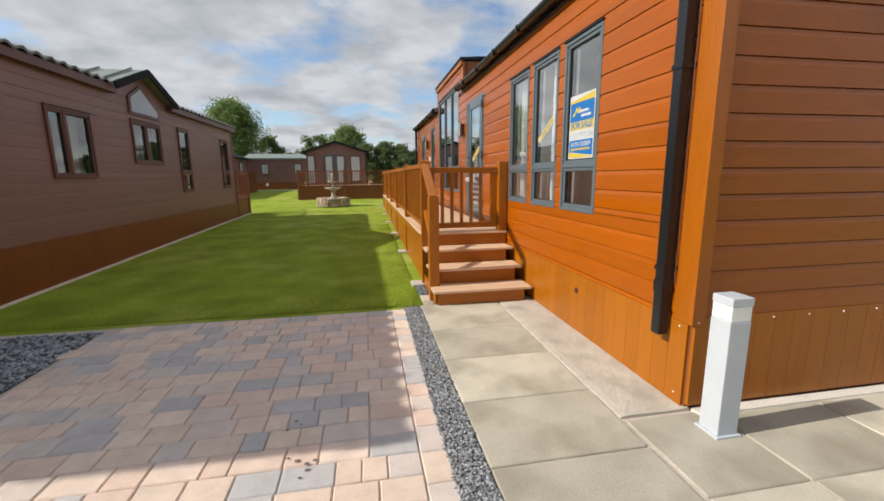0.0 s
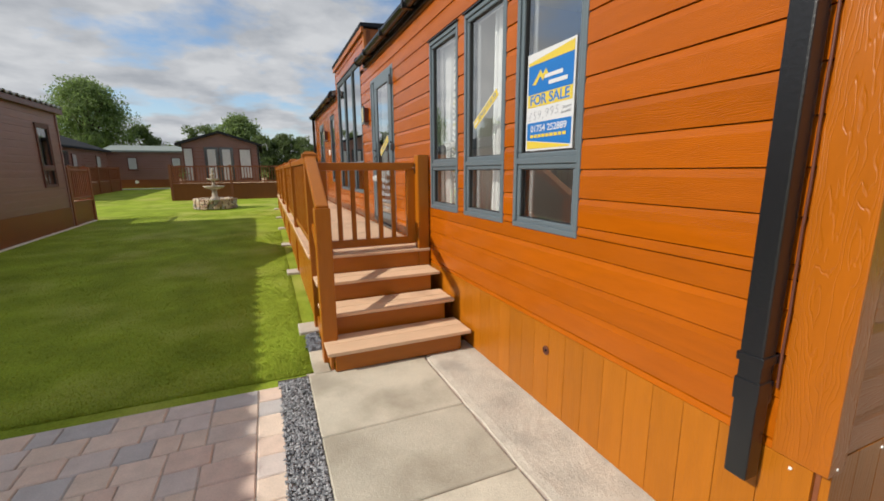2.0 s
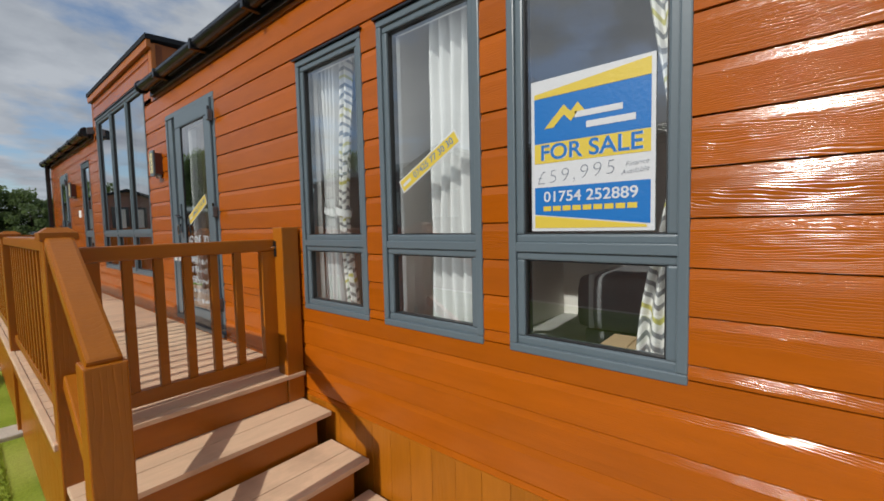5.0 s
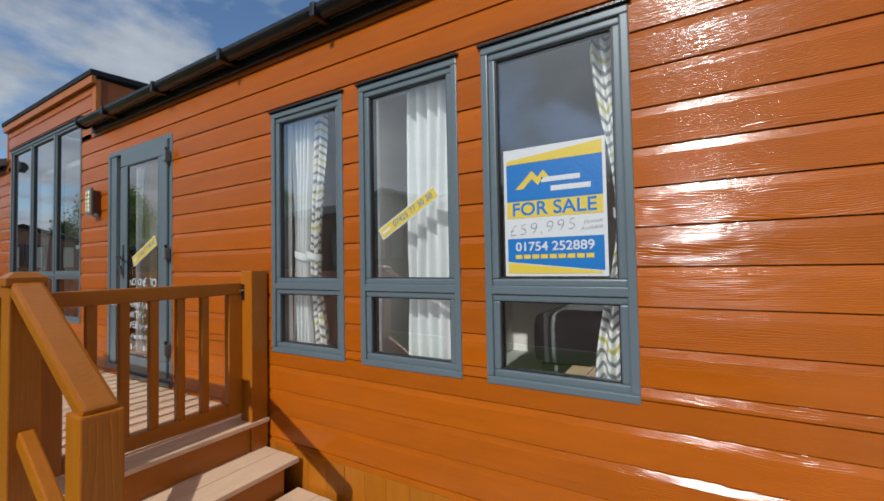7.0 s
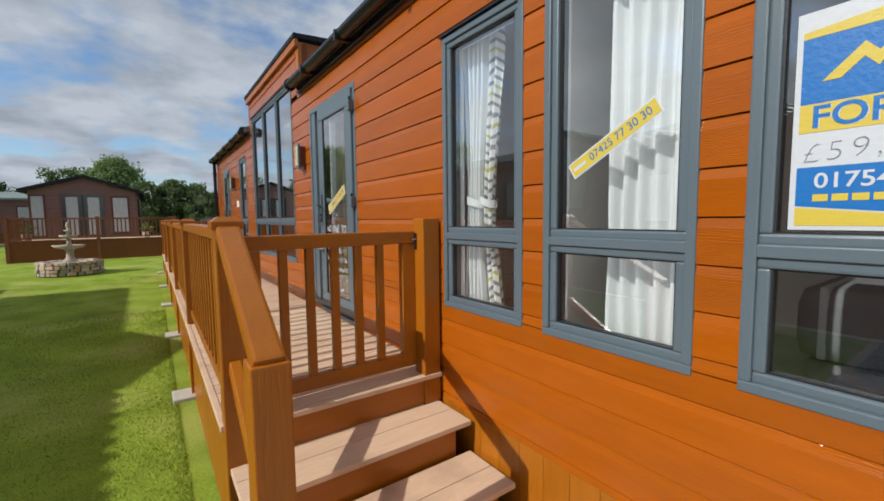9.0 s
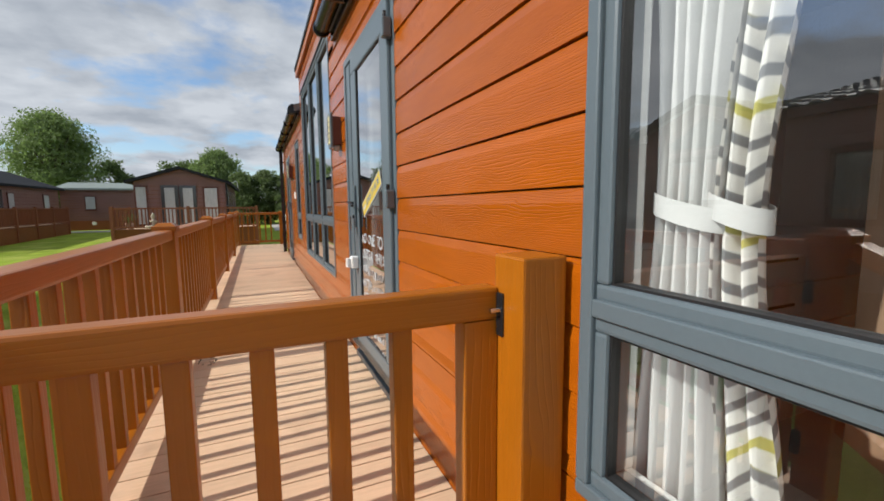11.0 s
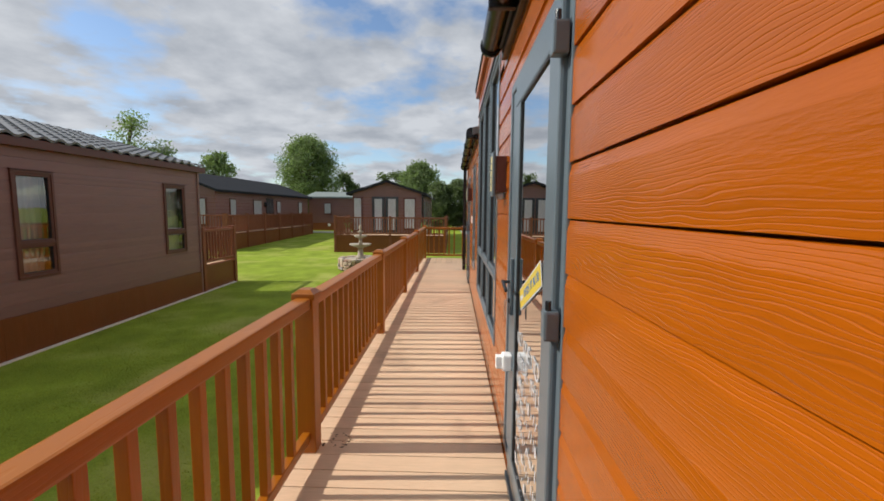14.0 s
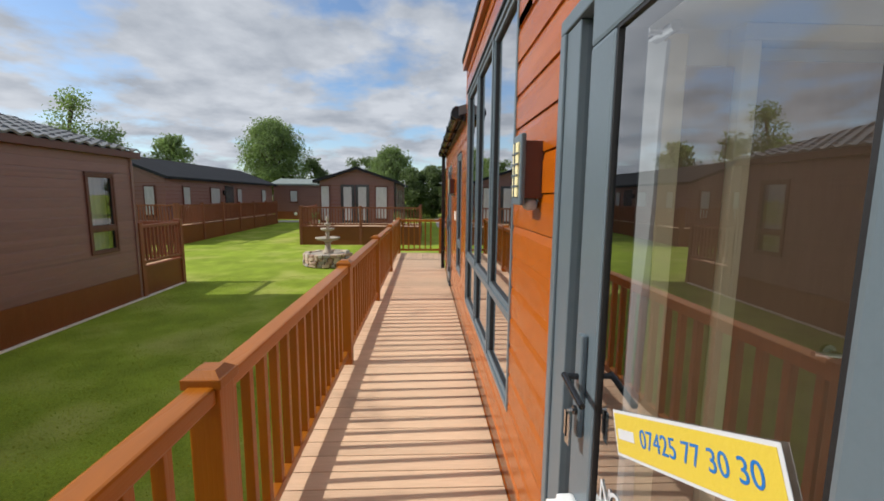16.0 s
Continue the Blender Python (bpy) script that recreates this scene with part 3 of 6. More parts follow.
part("wall_west_side", boxed(6.2, 6.3, Y0 - 0.02, Y1 + 0.02, 0, EAVE + 0.1), M["siding"])["kind"] = "structure"
tagged(part("mortar_strip", boxed(W + 0.03, 6.2, 2.0, 2.074, -0.02, 0.014), M["footing"]), "pale mortar strip along the end wall", kind="structure")
# screws along the top of the end skirting
for k in range(7):
    x = W + 0.02 + 0.27 * k
    part("screw_head", tube(bmesh.new(), (x, Y0 - 0.024, SKIRT + 0.02), (x, Y0 - 0.028, SKIRT + 0.02), 0.006, 0.0045, 8), M["white_plastic"], wall_south)
for x, y, z in ((W - 0.024, 2.17, SKIRT - 0.03), (W - 0.024, 2.17, 0.08)):
    part("screw_head", tube(bmesh.new(), (x, y, z), (x - 0.004, y, z), 0.006, 0.0045, 8), M["white_plastic"], wall_east)
vent = thing("round_vent", (W - 0.02, 3.46, 0.395), "small round brown vent in the lodge skirting", "vent")
part("vent_ring", lathe(bmesh.new(), (0, 0, 0), [(0.029, 0), (0.029, 0.006), (0.021, 0.008), (0.021, 0.001)], 20), M["brown_frame"], None)
ring = bpy.data.objects["vent_ring"]
ring.parent = vent
ring.matrix_basis = pose(0, 0, 0, 0, -90, 0)
bm = tube(bmesh.new(), (W - 0.022, 3.46, 0.395), (W - 0.026, 3.46, 0.395), 0.009, 0.008, 12)
part("vent_core", bm, M["black"], vent)


def roof_slab(name, y0, y1, x0, x1, z0, z1, label, mat, thick=0.09):
    bm = bmesh.new()
    pts = [(x0, z0), (x1, z1), (x1, z1 - thick), (x0, z0 - thick)]
    a = [bm.verts.new((x, y0, z)) for x, z in pts]
    b = [bm.verts.new((x, y1, z)) for x, z in pts]
    bm.faces.new(a), bm.faces.new(b[::-1])
    for k in range(4):
        bm.faces.new((a[k], b[k], b[(k + 1) % 4], a[(k + 1) % 4]))
    bmesh.ops.recalc_face_normals(bm, faces=bm.faces)
    return tagged(part(name, bm, mat), label, kind="structure")


roof_slab("roof_near", Y0 - 0.12, NEAR, W - 0.10, 4.12, EAVE + 0.09, EAVE + 0.75, "dark tiled roof slope of the lodge", M["tile"])
roof_slab("roof_far", FAR, Y1 + 0.12, W - 0.10, 4.12, EAVE + 0.09, EAVE + 0.75, "dark tiled roof slope of the lodge", M["tile"])
roof_slab("roof_back", Y0 - 0.12, Y1 + 0.12, 6.4, 4.12, EAVE + 0.09, EAVE + 0.75, "dark tiled roof slope of the lodge", M["tile"])
roof_slab("roof_raised", NEAR - 0.05, FAR + 0.05, W - 0.07, 4.2, 3.66, 3.80, "dark flat roof over the raised lodge front", M["slate_roof"], 0.05)
for y in (NEAR, FAR - 0.05):
    ob = part("wall_cheek", boxed(W + 0.012, 4.2, y, y + 0.05, EAVE - 0.02, 3.6), M["siding_shaded"])
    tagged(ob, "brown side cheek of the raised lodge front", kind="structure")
ceiling = part("ceiling", boxed(W + 0.09, 6.2, Y0 + 0.09, Y1 - 0.02, 2.84, 2.90, bevel=0), M["white"])
tagged(ceiling, "plain white ceiling inside the lodge", kind="structure")


def gutter(y0, y1, z, label):
    """Half-round black gutter on a fascia, with brackets."""
    ob = thing("gutter", (W - 0.1, y0, z), label, "gutter", "lodge gutters")
    bm = bmesh.new()
    rows = []
    for y in (y0, y1):
        arc = [(-0.058 * math.cos(math.pi * k / 8), -0.058 * math.sin(math.pi * k / 8)) for k in range(9)]
        arc += [(0.052, 0.0)] + [(0.052 * math.cos(math.pi * k / 8), -0.052 * math.sin(math.pi * k / 8)) for k in range(1, 9)]
        rows.append([bm.verts.new((W - 0.115 + a, y, z + b)) for a, b in arc])
    n = len(rows[0])
    for k in range(n):
        bm.faces.new((rows[0][k], rows[0][(k + 1) % n], rows[1][(k + 1) % n], rows[1][k]))
    part("trough", bm, M["black"], ob, smooth=True)
    part("fascia", boxed(W - 0.052, W - 0.022, y0, y1, z - 0.095, z + 0.05), M["black"], ob)
    for k in range(int((y1 - y0) / 0.9) + 1):
        y = y0 + 0.1 + 0.9 * k
        if y < y1 - 0.03:
            part("bracket", boxed(W - 0.18, W - 0.05, y, y + 0.035, z - 0.068, z + 0.012), M["black"], ob)
    for y in (y0, y1):
        part("stop_end", tube(bmesh.new(), (W - 0.115, y - 0.012, z - 0.01), (W - 0.115, y + 0.012, z - 0.01), 0.066, None, 16), M["black"], ob)
    return ob


gutter(Y0 - 0.1, NEAR - 0.02, EAVE + 0.04, "black plastic gutter along the near eave")
gutter(FAR + 0.03, Y1 + 0.1, EAVE + 0.04, "black plastic gutter along the far eave")
part("fascia_board", boxed(W - 0.06, W - 0.02, NEAR - 0.04, FAR + 0.04, 3.53, 3.61), M["trim_orange"])["kind"] = "structure"
tagged(bpy.data.objects["fascia_board"], "orange-brown fascia board of the raised front")


def downpipe(y, z0, z1, label, x=W - 0.075, s=0.036):
    ob = thing("downpipe", (x, y, z0), label, "downpipe")
    part("pipe", boxed(x - s, x + s, y - s, y + s, z0, z1, bevel=0.007), M["black"], ob)
    for z in (z0 + 0.42, (z0 + z1) / 2 + 0.3, z1 - 0.3):
        part("clip", boxed(x - s - 0.006, W - 0.008, y - s - 0.006, y + s + 0.006, z, z + 0.03), M["black"], ob)
    part("shoe", boxed(x - s - 0.004, x + s + 0.004, y - s - 0.004, y + s + 0.004, z0 + 0.28, z0 + 0.36), M["black"], ob)
    return ob


downpipe(2.285, 0.44, EAVE, "black square downpipe on the lodge corner")
downpipe(Y1 - 0.02, DECK + 0.004, EAVE, "black downpipe standing on the far deck")
cable = thing("cable", (W - 0.03, 2.24, 0.9), "thin red-brown cable beside the downpipe", "cable")
cu = bpy.data.curves.new("cable_run", "CURVE")
cu.dimensions, cu.bevel_depth = "3D", 0.004
sp = cu.splines.new("POLY")
sp.points.add(17)
for k, p in enumerate(sp.points):
    p.co = (W - 0.035, 2.236 + 0.0015 * math.sin(k * 2.1), 0.78 + k * 0.13, 1)
tmp = bpy.data.objects.new("cable_run", cu)
mesh = bpy.data.meshes.new_from_object(tmp)
bpy.data.objects.remove(tmp)
mesh.transform(Matrix.Translation(-Vector(cable.location)))
mesh.materials.clear()
mesh.materials.append(M["brown_frame"])
run = new("cable_run", mesh)
run.parent = cable

for k, (a, b, c, d) in enumerate(WIN):
    window("window_%d" % (k + 1), east, a, b, c, d, transoms=(1.545,), label="tall slate-grey window with a small lower light")
window("window_4", east, *BAY, transoms=(1.62,), posts=(BAY[0] + 0.76, BAY[0] + 1.52), label="wide slate-grey window of the raised lodge front", w=0.055)
window("window_5", east, *SLIM, transoms=(1.62,), label="slim slate-grey window beyond the raised front")


def glazed_door(name, place, u0, u1, z0, z1, label, side=0.0):
    """A framed glazed leaf with hinges and handle, and a slim fixed light beside it."""
    ob = thing(name, place((u0 + u1) / 2, 0, z0), label, "door", kind="structure")
    part("door_frame", frame_box(bmesh.new(), place, u0, u1, z0, z1, -0.07, 0.026, 0.045), M["grey_frame"], ob)
    if side:
        u1 -= side
        pane("side_light", place, u1 - 0.004, u1 + side - 0.04, z0 + 0.05, z1 - 0.04, -0.004, M["glass"], ob)
        p, q = Vector(place(u1 - 0.04, -0.06, z0 + 0.04)), Vector(place(u1 - 0.006, -0.006, z1 - 0.042))
        part("mullion", boxed(*sorted((p.x, q.x)), *sorted((p.y, q.y)), *sorted((p.z, q.z))), M["grey_frame"], ob)
        p, q = Vector(place(u1 + side - 0.155, -0.05, z0 + 0.046)), Vector(place(u1 + side - 0.046, 0.018, z1 - 0.046))
        part("jamb", boxed(*sorted((p.x, q.x)), *sorted((p.y, q.y)), *sorted((p.z, q.z))), M["grey_frame"], ob)
    leaf = part("door_leaf", frame_box(bmesh.new(), place, u0 + 0.046, u1 - 0.042, z0 + 0.03, z1 - 0.042, -0.03, 0.045, 0.135, 0.01), M["grey_frame"], ob)
    part("gasket", frame_box(bmesh.new(), place, u0 + 0.179, u1 - 0.175, z0 + 0.163, z1 - 0.175, -0.02, 0.041, 0.008, 0), M["gasket"], leaf)
    pane("pane", place, u0 + 0.18, u1 - 0.176, z0 + 0.164, z1 - 0.176, 0.034, M["glass"], leaf)
    for z in (z0 + 0.22, z0 + 0.985, z1 - 0.24):
        hinge = part("hinge", boxed(*sorted((place(0, 0.03, 0)[0], place(0, 0.075, 0)[0])), u0 + 0.008, u0 + 0.052, z, z + 0.088, bevel=0.008), M["grey_frame"], ob)
        p, q = place(u0 + 0.024, 0.06, z + 0.02), place(u0 + 0.024, 0.06, z + 0.075)
        part("hinge_pin", tube(bmesh.new(), p, (q[0], q[1], z + 0.115), 0.009), M["black"], hinge)
    v = u1 - 0.115
    x = place(0, 0.05, 0)[0]
    handle = part("door_handle", boxed(x - 0.012, x + 0.004, v - 0.014, v + 0.014, z0 + 0.86, z0 + 1.13, bevel=0.005), M["grey_frame"], ob, "slate-grey handle plate")
    bm = tube(bmesh.new(), (x, v, z0 + 1.02), (x - 0.045, v, z0 + 1.02), 0.008)
    tube(bm, (x - 0.045, v + 0.008, z0 + 1.022), (x - 0.045, v - 0.115, z0 + 1.0), 0.008)
    part("lever", bm, M["black"], handle)
    bm = tube(bmesh.new(), (x - 0.01, v, z0 + 0.93), (x - 0.035, v, z0 + 0.93), 0.004)
    for k in (-1, 1):
        box(bm, x - 0.036, x - 0.033, v - 0.012 + 0.006 * k, v + 0.012 + 0.006 * k, z0 + 0.85 + 0.008 * k, z0 + 0.925)
    if side:
        part("keys", bm, M["chrome"], handle, "bunch of keys in the lock")
    else:
        bm.free()
    part("keyhole", tube(bmesh.new(), (x - 0.012, v, z0 + 0.93), (x - 0.02, v, z0 + 0.93), 0.012), M["black"], handle)
    part("threshold", boxed(*sorted((place(0, -0.06, 0)[0], place(0, 0.05, 0)[0])), u0, u1, z0 - 0.03, z0 + 0.004), M["grey_frame"], ob)
    return ob


door_1 = glazed_door("door_1", east, *DOOR, "closed slate-grey fully glazed lodge door", 0.263)
door_2 = glazed_door("door_2", east, *DOOR2, "closed slate-grey glazed door at the far end")

# wall lamps
def wall_lamp(y, z):
    ob = thing("wall_lamp", (W - 0.02, y, z), "dark wood wall lamp with a cream gridded lens", "lamp", "wall lamps")
    part("lamp_body", boxed(W - 0.085, W - 0.014, y - 0.05, y + 0.05, z - 0.105, z + 0.105, bevel=0.005), M["brown_frame"], ob)
    part("lamp_plate", boxed(W - 0.105, W - 0.085, y - 0.062, y + 0.062, z - 0.13, z + 0.13, bevel=0.006), M["grey_frame"], ob)
    lens = part("lens", boxed(W - 0.112, W - 0.102, y - 0.042, y + 0.042, z - 0.10, z + 0.10, bevel=0.003), M["lens"], ob)
    for k in range(1, 5):
        part("lens_bar", boxed(W - 0.116, W - 0.109, y - 0.045, y + 0.045, z - 0.10 + 0.04 * k - 0.003, z - 0.10 + 0.04 * k + 0.003, bevel=0), M["grey_frame"], lens)
    part("lens_bar", boxed(W - 0.1165, W - 0.1095, y - 0.003, y + 0.003, z - 0.10, z + 0.10, bevel=0), M["grey_frame"], lens)
    part("sensor", lathe(bmesh.new(), (W - 0.05, y, z - 0.15), [(0.012, 0), (0.026, 0.008), (0.03, 0.03), (0.022, 0.046)], 16), M["grey_post"], ob, smooth=True)
    return ob


wall_lamp(8.0, 2.33)
wall_lamp(12.55, 2.38)
sock = thing("lock_box", (W - 0.05, 7.415, 1.35), "small white plastic box on the door edge", "box")
part("box_body", boxed(W - 0.092, W - 0.044, 7.385, 7.445, 1.35, 1.43, bevel=0.010), M["white_plastic"], sock)
bm = frame_box(bmesh.new(), lambda u, n, z: (W - 0.09 - n, u, z), 7.392, 7.438, 1.36, 1.418, 0.0, 0.03, 0.012, 0.003)
part("spout", bm, M["white_plastic"], sock)
sign = thing("name_plate", (W - 0.02, 12.25, 2.0), "small white plate on the lodge wall", "plate")
part("plate", boxed(W - 0.03, W - 0.014, 12.2, 12.38, 1.9, 2.02), M["white"], sign)


# ---- deck, steps and railings ----
RX = 0.868           # line of the deck posts
DY0, DY1 = 5.45, 17.4
deck = thing("deck", (RX, DY0, 0), "raised deck of tan composite boards along the lodge", "deck", kind="structure")
for k in range(86):
    y = DY0 + 0.001 + k * 0.141
    if y < DY1 - 1.2:
        part("deck_board", boxed(RX - 0.034, W - 0.026, y, y + 0.135, DECK - 0.026, DECK, bevel=0.003), M["deck"], deck)
for k in range(24):
    x = RX - 0.06 + k * 0.141
    part("deck_board", boxed(x, x + 0.135, DY1 - 1.14, DY1 + 0.06, DECK - 0.026, DECK, bevel=0.003), M["deck"], deck)
part("joist", boxed(RX + 0.02, W - 0.04, DY0 + 0.03, DY0 + 0.08, DECK - 0.17, DECK - 0.028), M["rail_x"], deck)
part("edge_beam", boxed(RX - 0.050, RX - 0.034, DY0, DY1, DECK - 0.15, DECK - 0.028), M["rail"], deck)
part("edge_ledge", boxed(RX - 0.066, RX - 0.0345, DY0, DY1, DECK - 0.026, DECK + 0.004), M["deck"], deck)
part("floor_support", boxed(RX, W - 0.03, DY0 + 0.1, DY1 - 0.02, DECK - 0.10, DECK - 0.034, bevel=0), M["backing"], deck)
for k in range(int((DY1 - DY0) / 0.145)):
    y = DY0 + 0.03 + 0.145 * k
    part("skirt_board", boxed(RX - 0.03, RX - 0.012, y, y + 0.142, 0.03, DECK - 0.03, bevel=0.003), M["skirt"], deck)


def rail_post(x, y, z0, z1, s=0.052, cap=True, group="deck posts"):
    ob = thing("deck_post", (x, y, 0), "square orange-brown timber post of the deck railing", "post", group)
    part("post", boxed(x - s, x + s, y - s, y + s, z0, z1 - (0.04 if cap else 0.0), bevel=0.006), M["post"], ob)
    if not cap:
        return ob
    bm = boxed(x - s - 0.012, x + s + 0.012, y - s - 0.012, y + s + 0.012, z1 - 0.055, z1 - 0.02, bevel=0.004)
    bmesh.ops.create_cone(bm, cap_ends=True, segments=4, radius1=(s + 0.008) * 1.414, radius2=s * 0.9, depth=0.022, matrix=Matrix.Translation((x, y, z1 - 0.011)) @ pose(0, 0, 0, 0, 0, 45))
    part("post_cap", bm, M["post"], ob)
    return ob


TOP = 1.665
post_ys = [DY0, 7.76, 10.06, 12.36, 14.7, 17.35]
for k, y in enumerate(post_ys):
    rail_post(RX, y, 0.02, TOP)
    pad = thing("concrete_pad", (RX - 0.06, y, 0), "small pale concrete pad under a deck post", "pad", "post pads")
    part("slab", boxed(RX - 0.2, RX + 0.1, y - 0.13, y + 0.13, lie(y) - 0.05, lie(y) + 0.02, bevel=0.01), M["concrete"], pad)
rail_post(2.0, 17.35, DECK, TOP)
rail_post(3.9, 17.35, DECK, TOP)


def railing(a, b, group="deck railings", step=0.147, s=0.019):
    """One bay of railing between two posts: top and bottom rail and square balusters."""
    a, b = Vector(a), Vector(b)
    run = (b - a).length
    way = (b - a).normalized()
    across = abs(way.x) > 0.7
    mat = M["rail_x"] if across else M["rail"]
    ob = thing("deck_railing", a, "orange-brown timber railing with square balusters", "railing", group)
    top, low = TOP - 0.075, DECK + 0.10
    up = Vector((0, 0, 1))
    part("top_rail", beam(bmesh.new(), a + way * 0.052 + up * top, b - way * 0.052 + up * top, 0.085, 0.062, 0.010), mat, ob)
    part("bottom_rail", beam(bmesh.new(), a + way * 0.052 + up * low, b - way * 0.052 + up * low, 0.045, 0.055, 0.005), mat, ob)
    for k in range(int((run - 0.272 - 0.10) / step) + 1):
        p = b - way * (0.272 + step * k)
        part("baluster", boxed(p.x - s, p.x + s, p.y - s, p.y + s, low + 0.027, top - 0.031, bevel=0.003), M["post"], ob)
    return ob


for p, q in zip(post_ys, post_ys[1:]):
    railing((RX, p, 0), (RX, q, 0))
railing((RX, 17.35, 0), (2.0, 17.35, 0))
railing((2.0, 17.35, 0), (3.9, 17.35, 0))

# steps up to the gate
steps = thing("deck_steps", (1.45, 4.4, 0), "three tan composite steps with orange-brown risers", "steps", kind="structure")
RISE, FRONT = DECK / 4, (4.42, 4.76, 5.10)
for k, y in enumerate(FRONT):
    z = RISE * (k + 1)
    for j in range(2):
        part("tread", boxed(RX - 0.055 if k == 0 else RX - 0.04, W - 0.05, y + 0.178 * j, y + 0.174 + 0.178 * j, z - 0.028, z, bevel=0.004), M["deck"], steps)
    part("riser", boxed(RX - 0.0, W - 0.13, y + 0.035, y + 0.06, z - RISE + (0.012 if k == 0 else -0.026), z - 0.029), M["rail_x"], steps)
part("riser", boxed(RX + 0.052, W - 0.03, DY0 - 0.025, DY0 - 0.001, RISE * 3, DECK - 0.028), M["rail_x"], steps)
part("nosing", boxed(RX + 0.054, W - 0.03, DY0 - 0.05, DY0 - 0.0005, DECK - 0.026, DECK, bevel=0.004), M["deck"], steps)
part("stringer", boxed(RX - 0.028, RX - 0.004, 4.5, DY0 - 0.06, 0.01, RISE - 0.03), M["rail"], steps)
for k in range(3):
    part("stringer", boxed(W - 0.16, W - 0.135, FRONT[k] + 0.07, DY0 - 0.03, 0.02 + RISE * k, RISE * (k + 1) - 0.03), M["rail"], steps)

rail_post(0.863, 4.715, 0.0, 1.222, s=0.058, cap=False, group="step posts")
side = thing("step_rail", (RX, 4.63, 0), "sloping orange-brown timber handrail beside the steps", "handrail")
part("handrail", beam(bmesh.new(), (0.863, 4.68, 1.212), (RX, DY0 - 0.05, 1.60), 0.098, 0.06, 0.014), M["rail"], side)
part("lower_rail", beam(bmesh.new(), (RX, 4.76, 0.62), (RX, DY0 - 0.05, 1.00), 0.05, 0.07, 0.008), M["rail"], side)
rail_post(W - 0.093, DY0 + 0.014, 0.535, TOP - 0.019, s=0.056, cap=False, group="gate posts")

gate = thing("gate", (RX + 0.06, DY0, DECK), "closed orange-brown timber gate with upright bars", "gate")
GX0, GX1, GZ0, GZ1, GY = RX + 0.062, W - 0.15, DECK + 0.045, 1.572, DY0 + 0.078
part("gate_stile", boxed(GX0, GX0 + 0.085, GY - 0.025, GY + 0.025, GZ0, GZ1 - 0.075), M["post"], gate)
part("gate_stile", boxed(GX1 - 0.085, GX1, GY - 0.025, GY + 0.025, GZ0, GZ1 - 0.075), M["post"], gate)
part("gate_rail", boxed(GX0, GX1, GY - 0.028, GY + 0.028, GZ1 - 0.074, GZ1, bevel=0.008), M["rail_x"], gate)
part("gate_rail", boxed(GX0 + 0.086, GX1 - 0.086, GY - 0.024, GY + 0.024, GZ0, GZ0 + 0.075), M["rail_x"], gate)
for k in range(5):
    x = 1.121 + 0.1335 * k
    part("gate_bar", boxed(x - 0.021, x + 0.021, GY - 0.018, GY + 0.018, GZ0 + 0.074, GZ1 - 0.074, bevel=0.003), M["post"], gate)
for z in (GZ0 + 0.09, GZ1 - 0.17):
    part("gate_hinge", boxed(GX0 - 0.012, GX0 + 0.012, GY - 0.05, GY - 0.026, z, z + 0.085, bevel=0.003), M["black"], gate)
latch = part("gate_latch", boxed(GX1 - 0.006, GX1 + 0.014, GY - 0.05, GY - 0.026, GZ1 - 0.11, GZ1 - 0.012, bevel=0.003), M["black"], gate)
part("latch_bolt", tube(bmesh.new(), (GX1 - 0.03, GY - 0.04, GZ1 - 0.05), (GX1 + 0.02, GY - 0.04, GZ1 - 0.05), 0.006), M["chrome"], latch)

boll = thing("bollard_light", (2.045, 1.86, 0), "pale grey square bollard light with a white band", "bollard")
part("base_plate", boxed(1.965, 2.125, 1.78, 1.94, 0.0, 0.016), M["grey_post"], boll)
part("shaft", boxed(1.98, 2.11, 1.795, 1.925, 0.014, 0.68, bevel=0.006), M["grey_post"], boll)
part("lens", boxed(1.982, 2.108, 1.797, 1.923, 0.681, 0.765, bevel=0.004), M["white_plastic"], boll)
bm = boxed(1.978, 2.112, 1.793, 1.927, 0.766, 0.812, bevel=0.006)
part("cap", bm, M["grey_post"], boll)


# ---- the brown lodge opposite ----
LX = -4.12
LY0, LY1, LE = 2.06, 14.72, 3.0


def west(u, n, z):
    return (LX + n, u, z)


LWIN = [(6.66, 7.62, 1.47, 2.46, (7.03,), ()), (8.80, 9.90, 1.74, 2.54, (9.33,), ()), (10.75, 11.33, 1.13, 2.60, (), (1.60,)), (13.60, 14.24, 1.17, 2.58, (), (1.62,))]
lh = [(a + 0.02, b - 0.02, c + 0.02, d - 0.02) for a, b, c, d, *_ in LWIN]
bm = pierced(bmesh.new(), west, LY0, LY1, 0.0, LE, -0.09, 0.0, lh)
G0, GP, G1, GZ = 8.15, 9.35, 10.5, 3.52
v = [bm.verts.new((x, y, z)) for x in (LX, LX - 0.09) for y, z in ((G0 + 0.1, LE), (G1 - 0.1, LE), (GP, GZ - 0.08))]
bm.faces.new(v[:3]), bm.faces.new(v[3:])
wall_left = part("wall_brown_lodge", bm, M["siding_left"])
tagged(wall_left, "brown painted timber board wall of the opposite lodge in shade", kind="structure")
siding(wall_left, M["siding_left"], west, LY0 + 0.02, LY1 - 0.02, 0.66, LE, lh, thick=0.007)
uprights(wall_left, M["skirt_left"], west, LY0, LY1, 0.01, 0.655, 4.4, 0.024)
part("footing", boxed(LX - 0.02, LX + 0.075, LY0, 4.6, -0.02, 0.016), M["footing"], wall_left)
